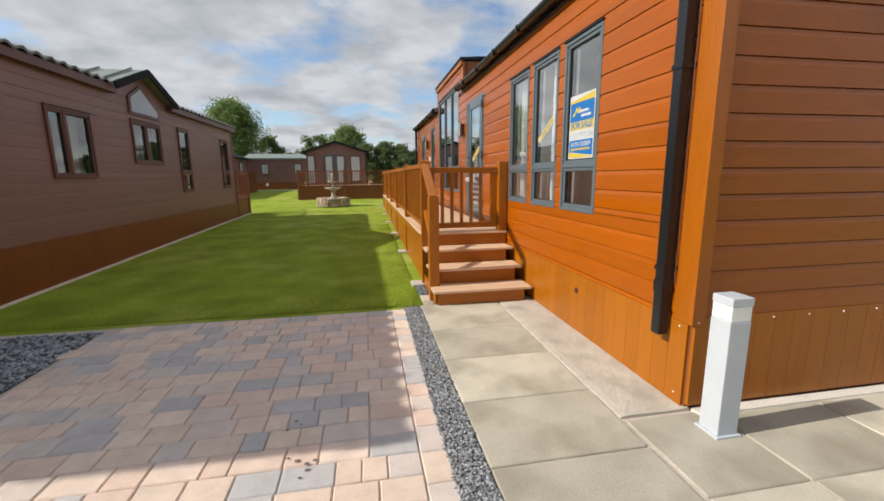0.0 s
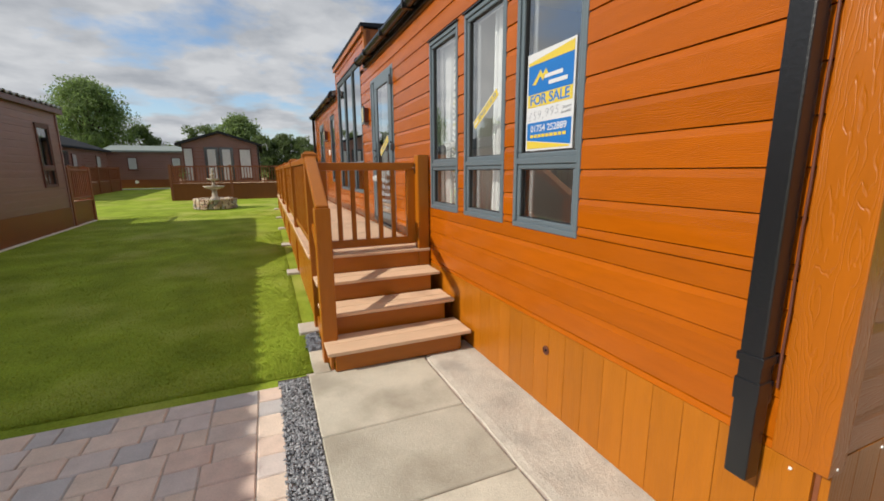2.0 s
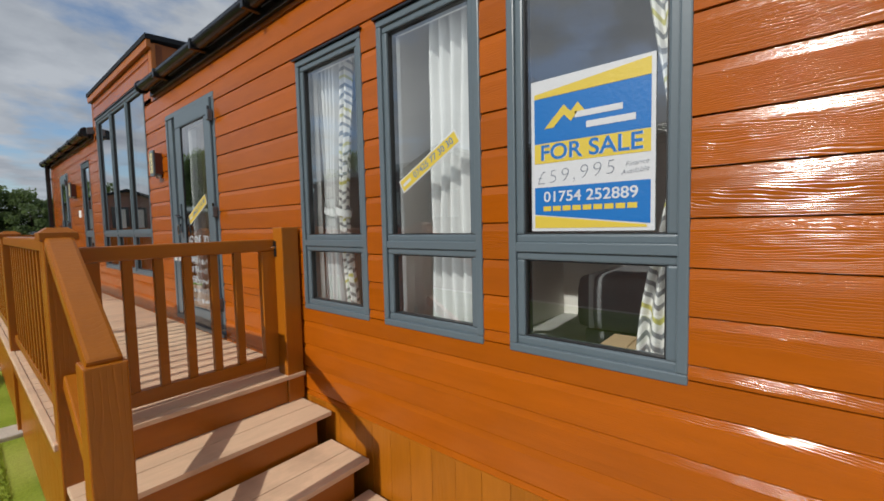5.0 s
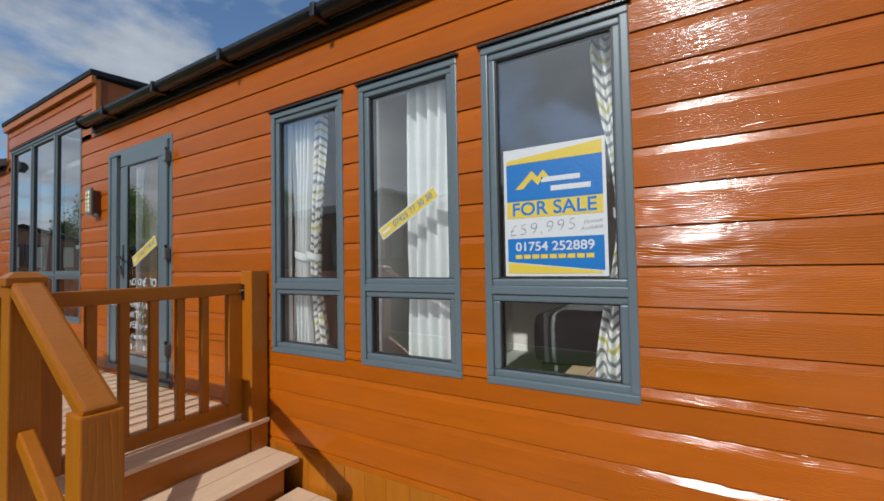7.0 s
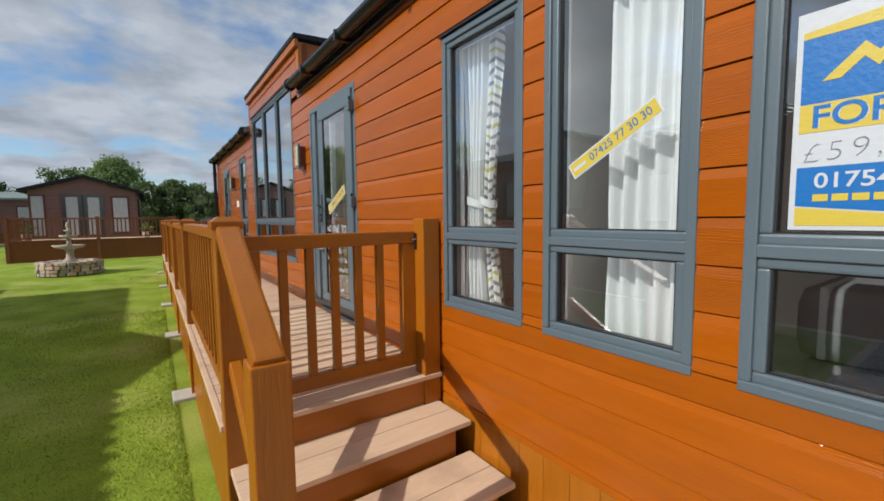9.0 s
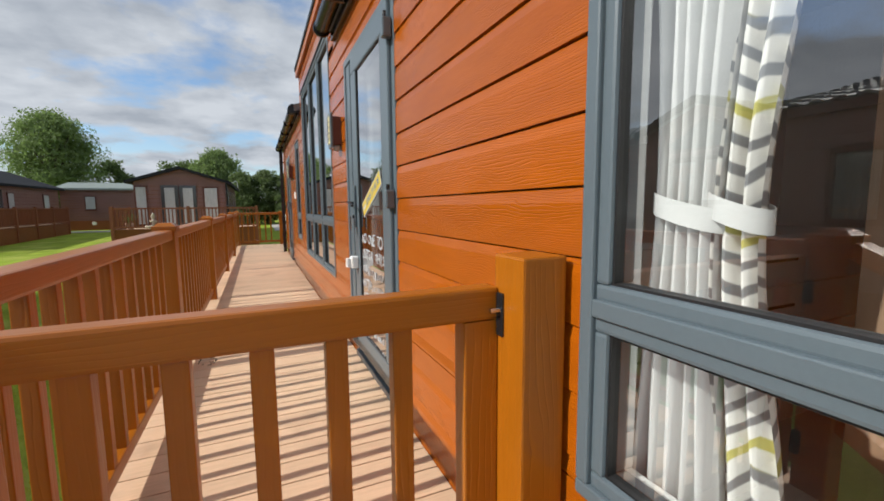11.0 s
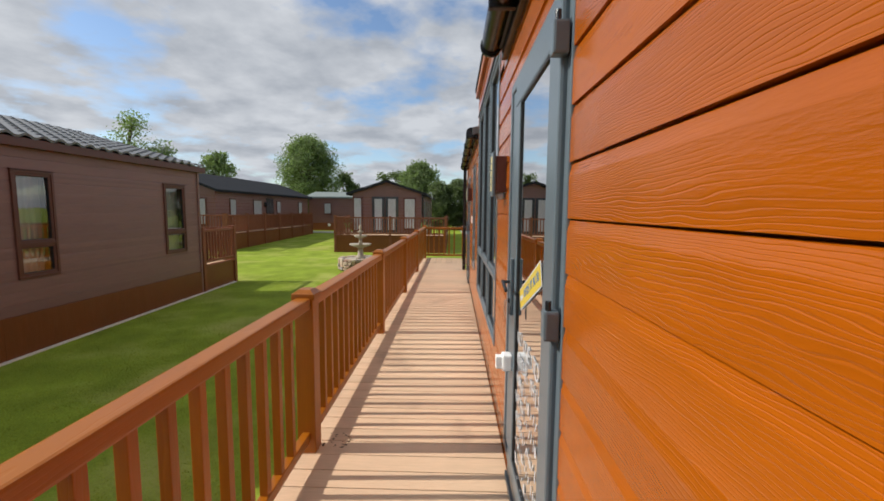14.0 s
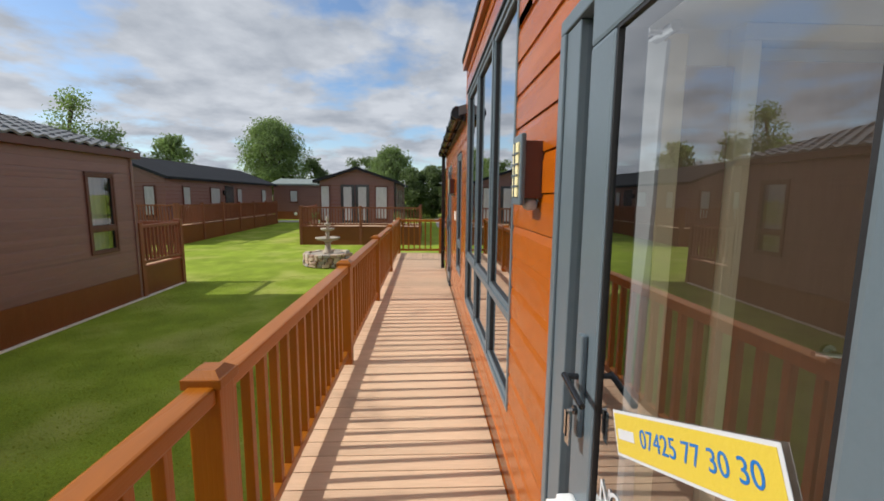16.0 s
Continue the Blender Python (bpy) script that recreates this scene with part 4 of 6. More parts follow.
part("footing", beam(bmesh.new(), (LX + 0.03, 4.6, -0.002), (LX + 0.04, LY1 + 1.4, lie(LY1 + 1.4) - 0.002), 0.055, 0.035), M["footing"], wall_left)
part("corner_trim", boxed(LX - 0.05, LX + 0.03, LY1 - 0.03, LY1 + 0.03, 0.0, LE), M["siding_left"], wall_left)
for y in (LY0, LY1 - 0.09):
    part("wall_brown_end", boxed(-9.9, LX - 0.09, y, y + 0.09, 0, LE), M["siding_left_x"])["kind"] = "structure"
part("wall_brown_back", boxed(-10.0, -9.9, LY0, LY1, 0, LE), M["siding_left"])["kind"] = "structure"
for k, (a, b, c, d, posts, bars) in enumerate(LWIN):
    ob = window("window_%d" % (k + 11), west, a, b, c, d, transoms=bars, posts=posts, mat=M["brown_frame"], label="brown framed lodge window reflecting the sky", pane_mat=M["glass_far"], w=0.07, proud=0.035)
    cur = thing("window_curtain", (LX - 0.16, (a + b) / 2, c), "pale curtain behind a brown lodge window", "curtain", "far curtains")
    bm = bmesh.new()
    n = int((b - a) / 0.03)
    cols = [(bm.verts.new((LX - 0.17 + 0.02 * math.sin(k2 * 1.9), a + (b - a) * k2 / n, c)), bm.verts.new((LX - 0.17 + 0.02 * math.sin(k2 * 1.9), a + (b - a) * k2 / n, d))) for k2 in range(n + 1)]
    for (p, q), (r, s) in zip(cols, cols[1:]):
        bm.faces.new((p, r, s, q))
    part("drape", bm, M["cloth_white"], cur, smooth=True)
    pole = part("curtain_pole", tube(bmesh.new(), (LX - 0.17, a - 0.05, d - 0.005), (LX - 0.17, b + 0.05, d - 0.005), 0.014), M["wood_in"], cur)
    for y in (a - 0.03, b + 0.03):
        part("bracket", boxed(LX - 0.18, LX - 0.085, y - 0.01, y + 0.01, d - 0.02, d + 0.01), M["wood_in"], pole)
# gable light
gw = thing("window_15", (LX, 9.35, 2.70), "sloped brown framed gable window", "window", kind="structure")


def sloped(bm, y0, y1, z0, za, zm, zb, ym, x0, x1):
    pts = [(y0, z0), (y1, z0), (y1, zb), (ym, zm), (y0, za)]
    a = [bm.verts.new((x0, y, z)) for y, z in pts]
    b = [bm.verts.new((x1, y, z)) for y, z in pts]
    bm.faces.new(a), bm.faces.new(b[::-1])
    for k in range(5):
        bm.faces.new((a[k], b[k], b[(k + 1) % 5], a[(k + 1) % 5]))
    bmesh.ops.recalc_face_normals(bm, faces=bm.faces)
    return bm


part("window_frame", sloped(bmesh.new(), 8.80, 9.90, 2.64, 2.95, 3.20, 2.80, 9.25, LX - 0.02, LX + 0.035), M["brown_frame"], gw)
ob = part("pane", sloped(bmesh.new(), 8.86, 9.84, 2.69, 2.93, 3.14, 2.80, 9.25, LX + 0.032, LX + 0.04), M["white"], gw)
ob.data.materials[0] = material("sky_reflecting_glass", (0.06, 0.07, 0.075), 0.03, 0.05, gloss=1.0, coat=1.0)


def pantiles(bm, y0, y1, x0, z0, x1, z1, pitch=0.24, course=0.32):
    """A roof slope of wavy tile courses that overlap."""
    run = math.hypot(x1 - x0, z1 - z0)
    rows, cols = int(run / course), int((y1 - y0) / (pitch / 6))
    ex, ez = (x1 - x0) / run, (z1 - z0) / run
    nx, nz = -ez, ex
    if nz < 0:
        nx, nz = -nx, -nz
    for r in range(rows + 1):
        s0, s1 = r * course, min((r + 1) * course + 0.02, run)
        low, high = [], []
        for c in range(cols + 1):
            y = y0 + (y1 - y0) * c / cols
            h = 0.022 * math.sin(2 * math.pi * (y - y0) / pitch)
            low.append(bm.verts.new((x0 + ex * s0 + nx * (h + 0.045), y, z0 + ez * s0 + nz * (h + 0.045))))
            high.append(bm.verts.new((x0 + ex * s1 + nx * (h + 0.012), y, z0 + ez * s1 + nz * (h + 0.012))))
        base = [bm.verts.new((v.co.x - nx * 0.035, v.co.y, v.co.z - nz * 0.035)) for v in low]
        for c in range(cols):
            bm.faces.new((low[c], low[c + 1], high[c + 1], high[c]))
            bm.faces.new((base[c], base[c + 1], low[c + 1], low[c]))
    return bm


for y0, y1 in ((LY0 - 0.15, G0 + 0.15), (G1 - 0.15, LY1 + 0.15)):
    ob = part("roof_tiles", pantiles(bmesh.new(), y0, y1, LX + 0.14, LE + 0.02, -7.0, LE + 0.82), M["tile"])
    tagged(ob, "dark grey wavy tiled roof of the brown lodge", kind="structure")
    ob = part("roof_eave", boxed(LX - 0.02, LX + 0.12, y0, y1, LE - 0.10, LE + 0.02), M["brown_frame"])
    tagged(ob, "brown eave board under the tiles", kind="structure")
for y0, y1 in ((LY0 - 0.1, G0 + 0.12), (G1 - 0.12, LY1 + 0.1)):
    roof_slab("roof_under", y0, y1, LX + 0.06, -7.0, LE + 0.03, LE + 0.79, "dark boarding under the roof tiles", M["tile"], 0.06)
roof_slab("roof_rear", LY0 - 0.1, LY1 + 0.1, -10.1, -7.0, LE + 0.03, LE + 0.79, "dark rear roof slope of the brown lodge", M["tile"], 0.06)
for s, y in ((1, G0), (-1, G1)):
    bm = bmesh.new()
    q = [(LX + 0.16, y, LE + 0.06), (LX + 0.16, GP, GZ), (-6.9, GP, GZ), (-6.9, y, LE + 0.06)]
    top = [bm.verts.new(p) for p in q]
    low = [bm.verts.new((a, b, c - 0.09)) for a, b, c in q]
    bm.faces.new(top), bm.faces.new(low[::-1])
    for k in range(4):
        bm.faces.new((top[k], top[(k + 1) % 4], low[(k + 1) % 4], low[k]))
    bmesh.ops.recalc_face_normals(bm, faces=bm.faces)
    tagged(part("roof_gable", bm, M["roof_far"]), "grey panelled roof over the gable front", kind="structure")
    part("barge_board", beam(bmesh.new(), (LX + 0.18, y, LE + 0.01), (LX + 0.18, GP, GZ - 0.05), 0.03, 0.13), M["slate_roof"])["kind"] = "structure"
for k in range(5):
    x = LX - 0.1 - 0.55 * k
    part("roof_seam", beam(bmesh.new(), (x, G0 + 0.02, LE + 0.09), (x, GP, GZ + 0.03), 0.035, 0.03), M["roof_far"])["kind"] = "structure"


def plain_rail(name, a, b, z0, z1, label, group, mat=None, step=0.12, base=None):
    """A railing with posts, rails and bars, and boards below it when base is given."""
    a, b = Vector(a), Vector(b)
    run, way = (b - a).length, (b - a).normalized()
    mat = mat or M["post_far"]
    ob = thing(name, (a.x, a.y, 0), label, "railing", group)
    for z in (z0 + 0.1, z1 - 0.04):
        part("rail", beam(bmesh.new(), (a.x, a.y, z), (b.x, b.y, z), 0.06, 0.06), mat, ob)
    bays = max(1, round(run / 1.9))
    for k in range(bays + 1):
        p = a + way * run * k / bays
        part("post", boxed(p.x - 0.05, p.x + 0.05, p.y - 0.05, p.y + 0.05, 0, z1 + 0.04), mat, ob)
    for k in range(int(run / step)):
        p = a + way * (k + 0.5) * step
        part("baluster", box(bmesh.new(), p.x - 0.02, p.x + 0.02, p.y - 0.02, p.y + 0.02, z0 + 0.1, z1 - 0.06), mat, ob)
    if base is not None:
        part("skirt_panel", beam(bmesh.new(), (a.x, a.y, (z0 + 0.02) / 2), (b.x, b.y, (z0 + 0.02) / 2), 0.03, z0 - 0.02), base, ob)
        part("deck_edge", beam(bmesh.new(), (a.x, a.y, z0 + 0.01), (b.x, b.y, z0 + 0.01), 0.10, 0.04), mat, ob)
    return ob


plain_rail("corner_railing", (LX, LY1 + 0.1, 0), (LX, 16.17, 0), 0.75, 1.62, "brown timber railing at the lodge corner deck", "brown lodge rails", base=M["skirt_left"])
plain_rail("corner_railing", (LX - 0.09, 16.2, 0), (-6.4, 16.2, 0), 0.75, 1.62, "brown timber railing at the lodge corner deck", "brown lodge rails", base=M["skirt_left"])
part("corner_deck", boxed(-7.0, LX - 0.06, LY1 + 0.05, 16.13, 0.70, 0.745), M["deck"])["kind"] = "structure"


# ---- inside the orange lodge ----
FLOOR = 0.76
part("floor", boxed(W + 0.09, 6.2, Y0 + 0.09, Y1 - 0.02, FLOOR - 0.06, FLOOR, bevel=0), M["carpet"])["kind"] = "structure"
tagged(bpy.data.objects["floor"], "dark carpeted floor inside the lodge")
part("wall_inner", boxed(4.35, 4.43, Y0 + 0.09, Y1 - 0.02, FLOOR, 2.84, bevel=0), M["wall_in"])["kind"] = "structure"
for y in (4.66, 6.2, 7.98, 10.72):
    part("wall_partition", boxed(W + 0.095, 4.35, y, y + 0.06, FLOOR, 2.84, bevel=0), M["wall_in"])["kind"] = "structure"
for y0, y1, z0, z1 in [(a, b, c, d) for a, b, c, d in WIN]:
    lining = thing("window_lining", (W + 0.09, (y0 + y1) / 2, z0), "white painted lining inside a tall window", "lining", "window linings", "structure")
    part("lining_frame", frame_box(bmesh.new(), lambda u, n, z: (W + 0.07 + n, u, z), y0 + 0.01, y1 - 0.01, z0 + 0.01, z1 - 0.01, 0.0, 0.035, 0.03), M["white"], lining)


def curtain(y0, y1, z0, z1, x, tie=None, mat=None, label="", folds=7):
    """A pleated curtain on a pole; tie: (height, middle, half width) of a tie-back."""
    ob = thing("curtain", (x, (y0 + y1) / 2, z0), label, "curtain", "lodge curtains")
    bm = bmesh.new()
    rows, cols = 34, folds * 8
    grid = []
    for r in range(rows + 1):
        z = z0 + (z1 - z0) * r / rows
        a, b = y0, y1
        if tie:
            k = math.exp(-((z - tie[0]) / (0.55 if z > tie[0] else 0.42)) ** 2)
            a, b = a + (tie[1] - tie[2] - a) * k, b + (tie[1] + tie[2] - b) * k
        line = []
        for c in range(cols + 1):
            s = c / cols
            wave = math.sin(2 * math.pi * folds * s + 0.6 * math.sin(3 * z)) * 0.026 + 0.008 * noise.noise(Vector((s * 9, z * 3, y0)))
            line.append(bm.verts.new((x + wave, a + (b - a) * (s + 0.012 * math.sin(5 * z + 9 * s)), z)))
        grid.append(line)
    for p, q in zip(grid, grid[1:]):
        for c in range(cols):
            bm.faces.new((p[c], p[c + 1], q[c + 1], q[c]))
    part("drape", bm, mat or M["cloth"], ob, smooth=True)
    if tie:
        bm = bmesh.new()
        n = 28
        ring = []
        for h in (-0.022, 0.0, 0.022):
            ring.append([bm.verts.new((x + 0.05 * math.sin(2 * math.pi * k / n), tie[1] + (tie[2] + 0.012) * math.cos(2 * math.pi * k / n), tie[0] + h + 0.02 * math.cos(2 * math.pi * k / n))) for k in range(n)])
        for p, q in zip(ring, ring[1:]):
            for k in range(n):
                bm.faces.new((p[k], p[(k + 1) % n], q[(k + 1) % n], q[k]))
        part("tie_back", bm, M["cloth_white"], ob, smooth=True)
    pole = part("curtain_pole", tube(bmesh.new(), (x, y0 - 0.06, z1 + 0.008), (x, y1 + 0.06, z1 + 0.008), 0.014), M["chrome"], ob)
    for y in (y0 - 0.02, y1 + 0.02):
        part("bracket", tube(bmesh.new(), (x, y, z1 + 0.008), (W + 0.085, y, z1 + 0.008), 0.008), M["chrome"], pole)
    return ob


curtain(5.16, 5.36, 1.02, 2.72, 2.165, (1.74, 5.26, 0.06), M["cloth_white"], "white curtain with leaf stripes, tied back", 5)
curtain(5.06, 5.20, 1.02, 2.72, 2.185, (1.74, 5.18, 0.04), M["cloth"], "grey and olive leaf-striped curtain, tied back", 3)
curtain(4.02, 4.41, 1.02, 2.72, 2.17, None, M["cloth_white"], "plain white curtain hanging straight", 6)
curtain(3.20, 3.44, 1.02, 2.72, 2.17, (1.85, 3.27, 0.06), M["cloth"], "grey and olive leaf-striped curtain, tied back", 5)
curtain(7.48, 7.62, 0.80, 2.62, 2.16, None, M["cloth_white"], "narrow white curtain hanging inside the door", 3)
curtain(8.42, 8.62, 0.9, 2.80, 2.22, None, M["cloth_white"], "plain white curtain in the wide window", 4)
curtain(10.1, 10.38, 0.9, 2.80, 2.22, None, M["cloth_white"], "plain white curtain in the wide window", 4)
curtain(11.4, 11.6, 0.9, 2.72, 2.20, None, M["cloth_white"], "plain white curtain in the slim window", 4)

bed = thing("bed", (3.6, 3.5, FLOOR), "low bed with charcoal cover and white stripes", "bed")
part("mattress", boxed(2.92, 4.3, 2.85, 3.98, 1.00, 1.33, bevel=0.09), M["bedding"], bed, smooth=True)
part("bed_base", boxed(2.98, 4.3, 2.9, 3.93, 0.92, 1.0), M["bedding"], bed)
for x in (3.05, 4.2):
    for y in (2.95, 3.85):
        part("leg", boxed(x, x + 0.05, y, y + 0.05, FLOOR, 0.92), M["wood_in"], bed)
for y in (3.86, 3.50):
    part("stripe", boxed(2.914, 4.28, y, y + 0.03, 1.02, 1.336, bevel=0.011), M["cloth_white"], bed, "white piped stripe")
boxt = thing("cardboard_box", (2.34, 3.5, FLOOR), "small plain cardboard box on the floor by the window", "box")
part("carton", boxed(2.26, 2.46, 3.40, 3.60, FLOOR, 1.135), M["card"], boxt)
part("flap", boxed(2.26, 2.46, 3.496, 3.504, 1.136, 1.14, bevel=0), M["card"], boxt)
draw = thing("chest_of_drawers", (2.5, 4.95, FLOOR), "white chest of drawers with slim dark pulls", "chest")
part("carcass", boxed(2.55, 4.3, 5.72, 6.19, FLOOR, 1.62), M["white"], draw)
for k in range(4):
    front = part("drawer", boxed(2.56, 4.28, 5.70, 5.719, FLOOR + 0.05 + 0.2 * k, FLOOR + 0.24 + 0.2 * k), M["white"], draw)
    part("pull", boxed(2.9, 3.5, 5.69, 5.70, FLOOR + 0.15 + 0.2 * k, FLOOR + 0.16 + 0.2 * k, bevel=0), M["black"], front)
ward = thing("wardrobe", (2.9, 4.73, FLOOR), "white wardrobe with an oak edge", "wardrobe")
part("carcass", boxed(2.75, 4.3, 4.725, 5.2, FLOOR, 2.6), M["white"], ward)
part("oak_edge", boxed(2.70, 2.748, 4.725, 5.2, FLOOR, 2.6), M["wood_in"], ward, "oak edge strip")
inner = thing("interior_door", (3.1, 7.95, FLOOR), "brown veneered interior door with a metal lever", "door")
part("door_leaf", boxed(2.76, 3.46, 7.92, 7.96, FLOOR, 2.72), M["wood_in"], inner)
bm = tube(bmesh.new(), (3.16, 7.92, 1.64), (3.16, 7.865, 1.64), 0.012)
tube(bm, (3.165, 7.865, 1.64), (3.05, 7.865, 1.65), 0.010)
part("lever", bm, M["chrome"], inner)
part("rose", tube(bmesh.new(), (3.16, 7.921, 1.64), (3.16, 7.908, 1.64), 0.028, None, 18), M["chrome"], inner)
lining = thing("door_lining", (3.1, 7.97, FLOOR), "cream painted lining round the interior door", "lining", kind="structure")
for x in (2.69, 3.465):
    part("jamb", boxed(x, x + 0.065, 7.90, 7.979, FLOOR, 2.78), M["cream"], lining)
part("jamb", boxed(2.395, 2.465, 7.86, 7.979, FLOOR, 2.78), M["cream"], lining)
part("head", boxed(2.69, 3.53, 7.90, 7.979, 2.781, 2.838), M["cream"], lining)
cup = thing("cupboard_door", (2.5, 7.95, FLOOR), "brown veneered cupboard door beside the interior door", "cupboard")
part("cupboard_leaf", boxed(2.47, 2.685, 7.93, 7.978, FLOOR, 2.70), M["wood_in"], cup)
# the closed back of the brown lodge keeps its rooms dim
part("floor_brown_lodge", boxed(-9.9, LX - 0.09, LY0 + 0.09, LY1 - 0.09, 0.6, 0.66, bevel=0), M["carpet"])["kind"] = "structure"
part("wall_brown_inner", boxed(-6.6, -6.5, LY0 + 0.09, LY1 - 0.09, 0.66, LE - 0.02, bevel=0), M["wall_in"])["kind"] = "structure"
part("ceiling_brown_lodge", boxed(-9.9, LX - 0.09, LY0 + 0.09, LY1 - 0.09, LE - 0.08, LE - 0.02, bevel=0), M["white"])["kind"] = "structure"


# ---- signs on the glass ----
def facing(y, z, x, turn=0):
    """A pose for print that reads from the path: along -y, up z; turn tilts it anticlockwise."""
    return Matrix(((0, 0, -1, x), (-1, 0, 0, y), (0, 1, 0, z), (0, 0, 0, 1))) @ pose(0, 0, 0, 0, 0, turn)


def card(pts, m, mat, parent, name, lift=0.0, thick=0.0008):
    """A flat printed patch from corner points on the sheet."""
    bm = bmesh.new()
    a = [bm.verts.new(m @ Vector((x, y, lift))) for x, y in pts]
    b = [bm.verts.new(m @ Vector((x, y, lift + thick))) for x, y in pts]
    n = len(pts)
    bm.faces.new(a[::-1]), bm.faces.new(b)
    for k in range(n):
        bm.faces.new((a[k], a[(k + 1) % n], b[(k + 1) % n], b[k]))
    return part(name, bm, mat, parent)


def sheet(x0, x1, y0, y1):
    return ((x0, y0), (x1, y0), (x1, y1), (x0, y1))


PY, PZ, PX = 3.562, 1.888, W - 0.001
poster = thing("for_sale_sign", (PX, PY, PZ - 0.295), "blue, yellow and white for sale board fixed to the window", "sign")
m = facing(PY, PZ, PX + 0.004) @ Matrix.Diagonal((1.02, 0.955, 1, 1))
card(sheet(-0.213, 0.213, -0.295, 0.295), m, M["paper"], poster, "board", 0, 0.003)
card(((-0.20, 0.225), (0.20, 0.225), (0.20, 0.283), (-0.20, 0.243)), m, M["yellow"], poster, "yellow_wedge", 0.0034)
card(((-0.20, 0.050), (0.20, 0.050), (0.20, 0.224), (-0.20, 0.224)), m, M["blue"], poster, "blue_panel", 0.0034)
card(sheet(-0.20, 0.20, -0.028, 0.048), m, M["yellow"], poster, "yellow_band", 0.0034)
card(((-0.20, -0.228), (0.20, -0.270), (0.20, -0.122), (-0.20, -0.122)), m, M["blue"], poster, "blue_panel", 0.0034)
card(((-0.20, -0.283), (0.19, -0.283), (0.19, -0.274), (-0.20, -0.232)), m, M["yellow"], poster, "yellow_wedge", 0.0034)
card(((-0.16, 0.105), (-0.085, 0.185), (-0.06, 0.155), (-0.035, 0.185), (-0.01, 0.150), (-0.035, 0.150), (-0.06, 0.118), (-0.085, 0.148), (-0.125, 0.105)), m, M["yellow"], poster, "roof_emblem", 0.0046)
card(sheet(-0.045, 0.115, 0.128, 0.150), m, M["paper"], poster, "print_bar", 0.0046)
card(sheet(-0.005, 0.155, 0.085, 0.108), m, M["paper"], poster, "print_bar", 0.0046)
for dx, mat, lift in ((0.0022, M["paper"], 0.0042), (0, M["blue"], 0.0054)):
    lettering("FOR SALE", 0.083, mat, poster, m @ pose(dx, 0.010 - dx, lift), "for_sale_lettering", bold=0.0012)
lettering("£59,995", 0.074, M["ink"], poster, m @ pose(-0.052, -0.079, 0.0042) @ pose(0, 0, 0, 0, 0, 4), "price", 0.0003, 0.15, -0.0022, 1.22)
lettering("Finance", 0.024, M["ink"], poster, m @ pose(0.158, -0.062, 0.0042) @ pose(0, 0, 0, 0, 0, 6), "note", 0.0003, 0.3, -0.0004)
lettering("Available", 0.024, M["ink"], poster, m @ pose(0.152, -0.088, 0.0042) @ pose(0, 0, 0, 0, 0, 6), "note", 0.0003, 0.3, -0.0004)
lettering("01754 252889", 0.057, M["paper"], poster, m @ pose(0, -0.162, 0.0046), "phone_number", bold=0.0007)
for k in range(9):
    card(sheet(-0.165 + 0.037 * k, -0.165 + 0.037 * k + 0.030, -0.216, -0.197), m, M["yellow"], poster, "print_bar", 0.0046)


def strip(y, z, x, long, tall, turn, label):
    ob = thing("phone_sticker", (x, y, z), label, "sticker", "phone stickers")
    m = facing(y, z, x, turn)
    card(sheet(-long / 2, long / 2, -tall / 2, tall / 2), m, M["paper"], ob, "backing", 0, 0.0012)
    card(sheet(-long / 2 + 0.006, long / 2 - 0.006, -tall / 2 + 0.006, tall / 2 - 0.006), m, M["yellow"], ob, "yellow_face", 0.0014)
    card(sheet(-long * 0.46, -long * 0.31, -tall * 0.12, tall * 0.10), m, M["paper"], ob, "print_bar", 0.0024)
    lettering("07425 77 30 30", long * 0.108, M["blue"], ob, m @ pose(long * 0.085, 0, 0.0026), "phone_number")
    return ob


strip(4.32, 1.93, W + 0.004, 0.41, 0.066, 29.5, "yellow phone number strip stuck slanting on the window")
strip(7.04, 1.82, W - 0.0385, 0.44, 0.09, 24, "yellow phone number strip stuck on the glazed door")
note = thing("window_writing", (W - 0.0365, 7.05, 1.2), "white painted writing on the lower door glass", "writing")
for word, z in (("NO ONE TO", 1.55), ("ENTER THIS", 1.455), ("VAN", 1.36), ("WITH", 1.27), ("PER", 1.18)):
    for k, letter in enumerate(word):
        if letter != " ":
            lettering(letter, 0.075 + 0.012 * (k % 3), M["paper"], note, facing(7.28 - 0.05 * k, z + 0.006 * (k % 2), W - 0.0365, random.uniform(-8, 8)), "brush_letter", 0.0004, 0.1)
for r in range(7):
    at = 7.28 if r > 2 else (7.13, 7.08, 7.13)[r]
    z = 1.36 - 0.09 * r
    while at > 6.85:
        wide = random.uniform(0.012, 0.032)
        tall = random.uniform(0.022, 0.05)
        m = facing(at - wide / 2, z + random.uniform(-0.008, 0.008), W - 0.037, random.uniform(-20, 20))
        card(sheet(-wide / 2, wide / 2, -tall / 2, tall / 2) if random.random() < 0.3 else ((-wide / 2, -tall / 2), (-wide / 2 + 0.008, -tall / 2), (wide / 2, tall / 2), (wide / 2 - 0.008, tall / 2)), m, M["paper"], note, "brush_stroke")
        at -= wide + random.uniform(0.006, 0.03)


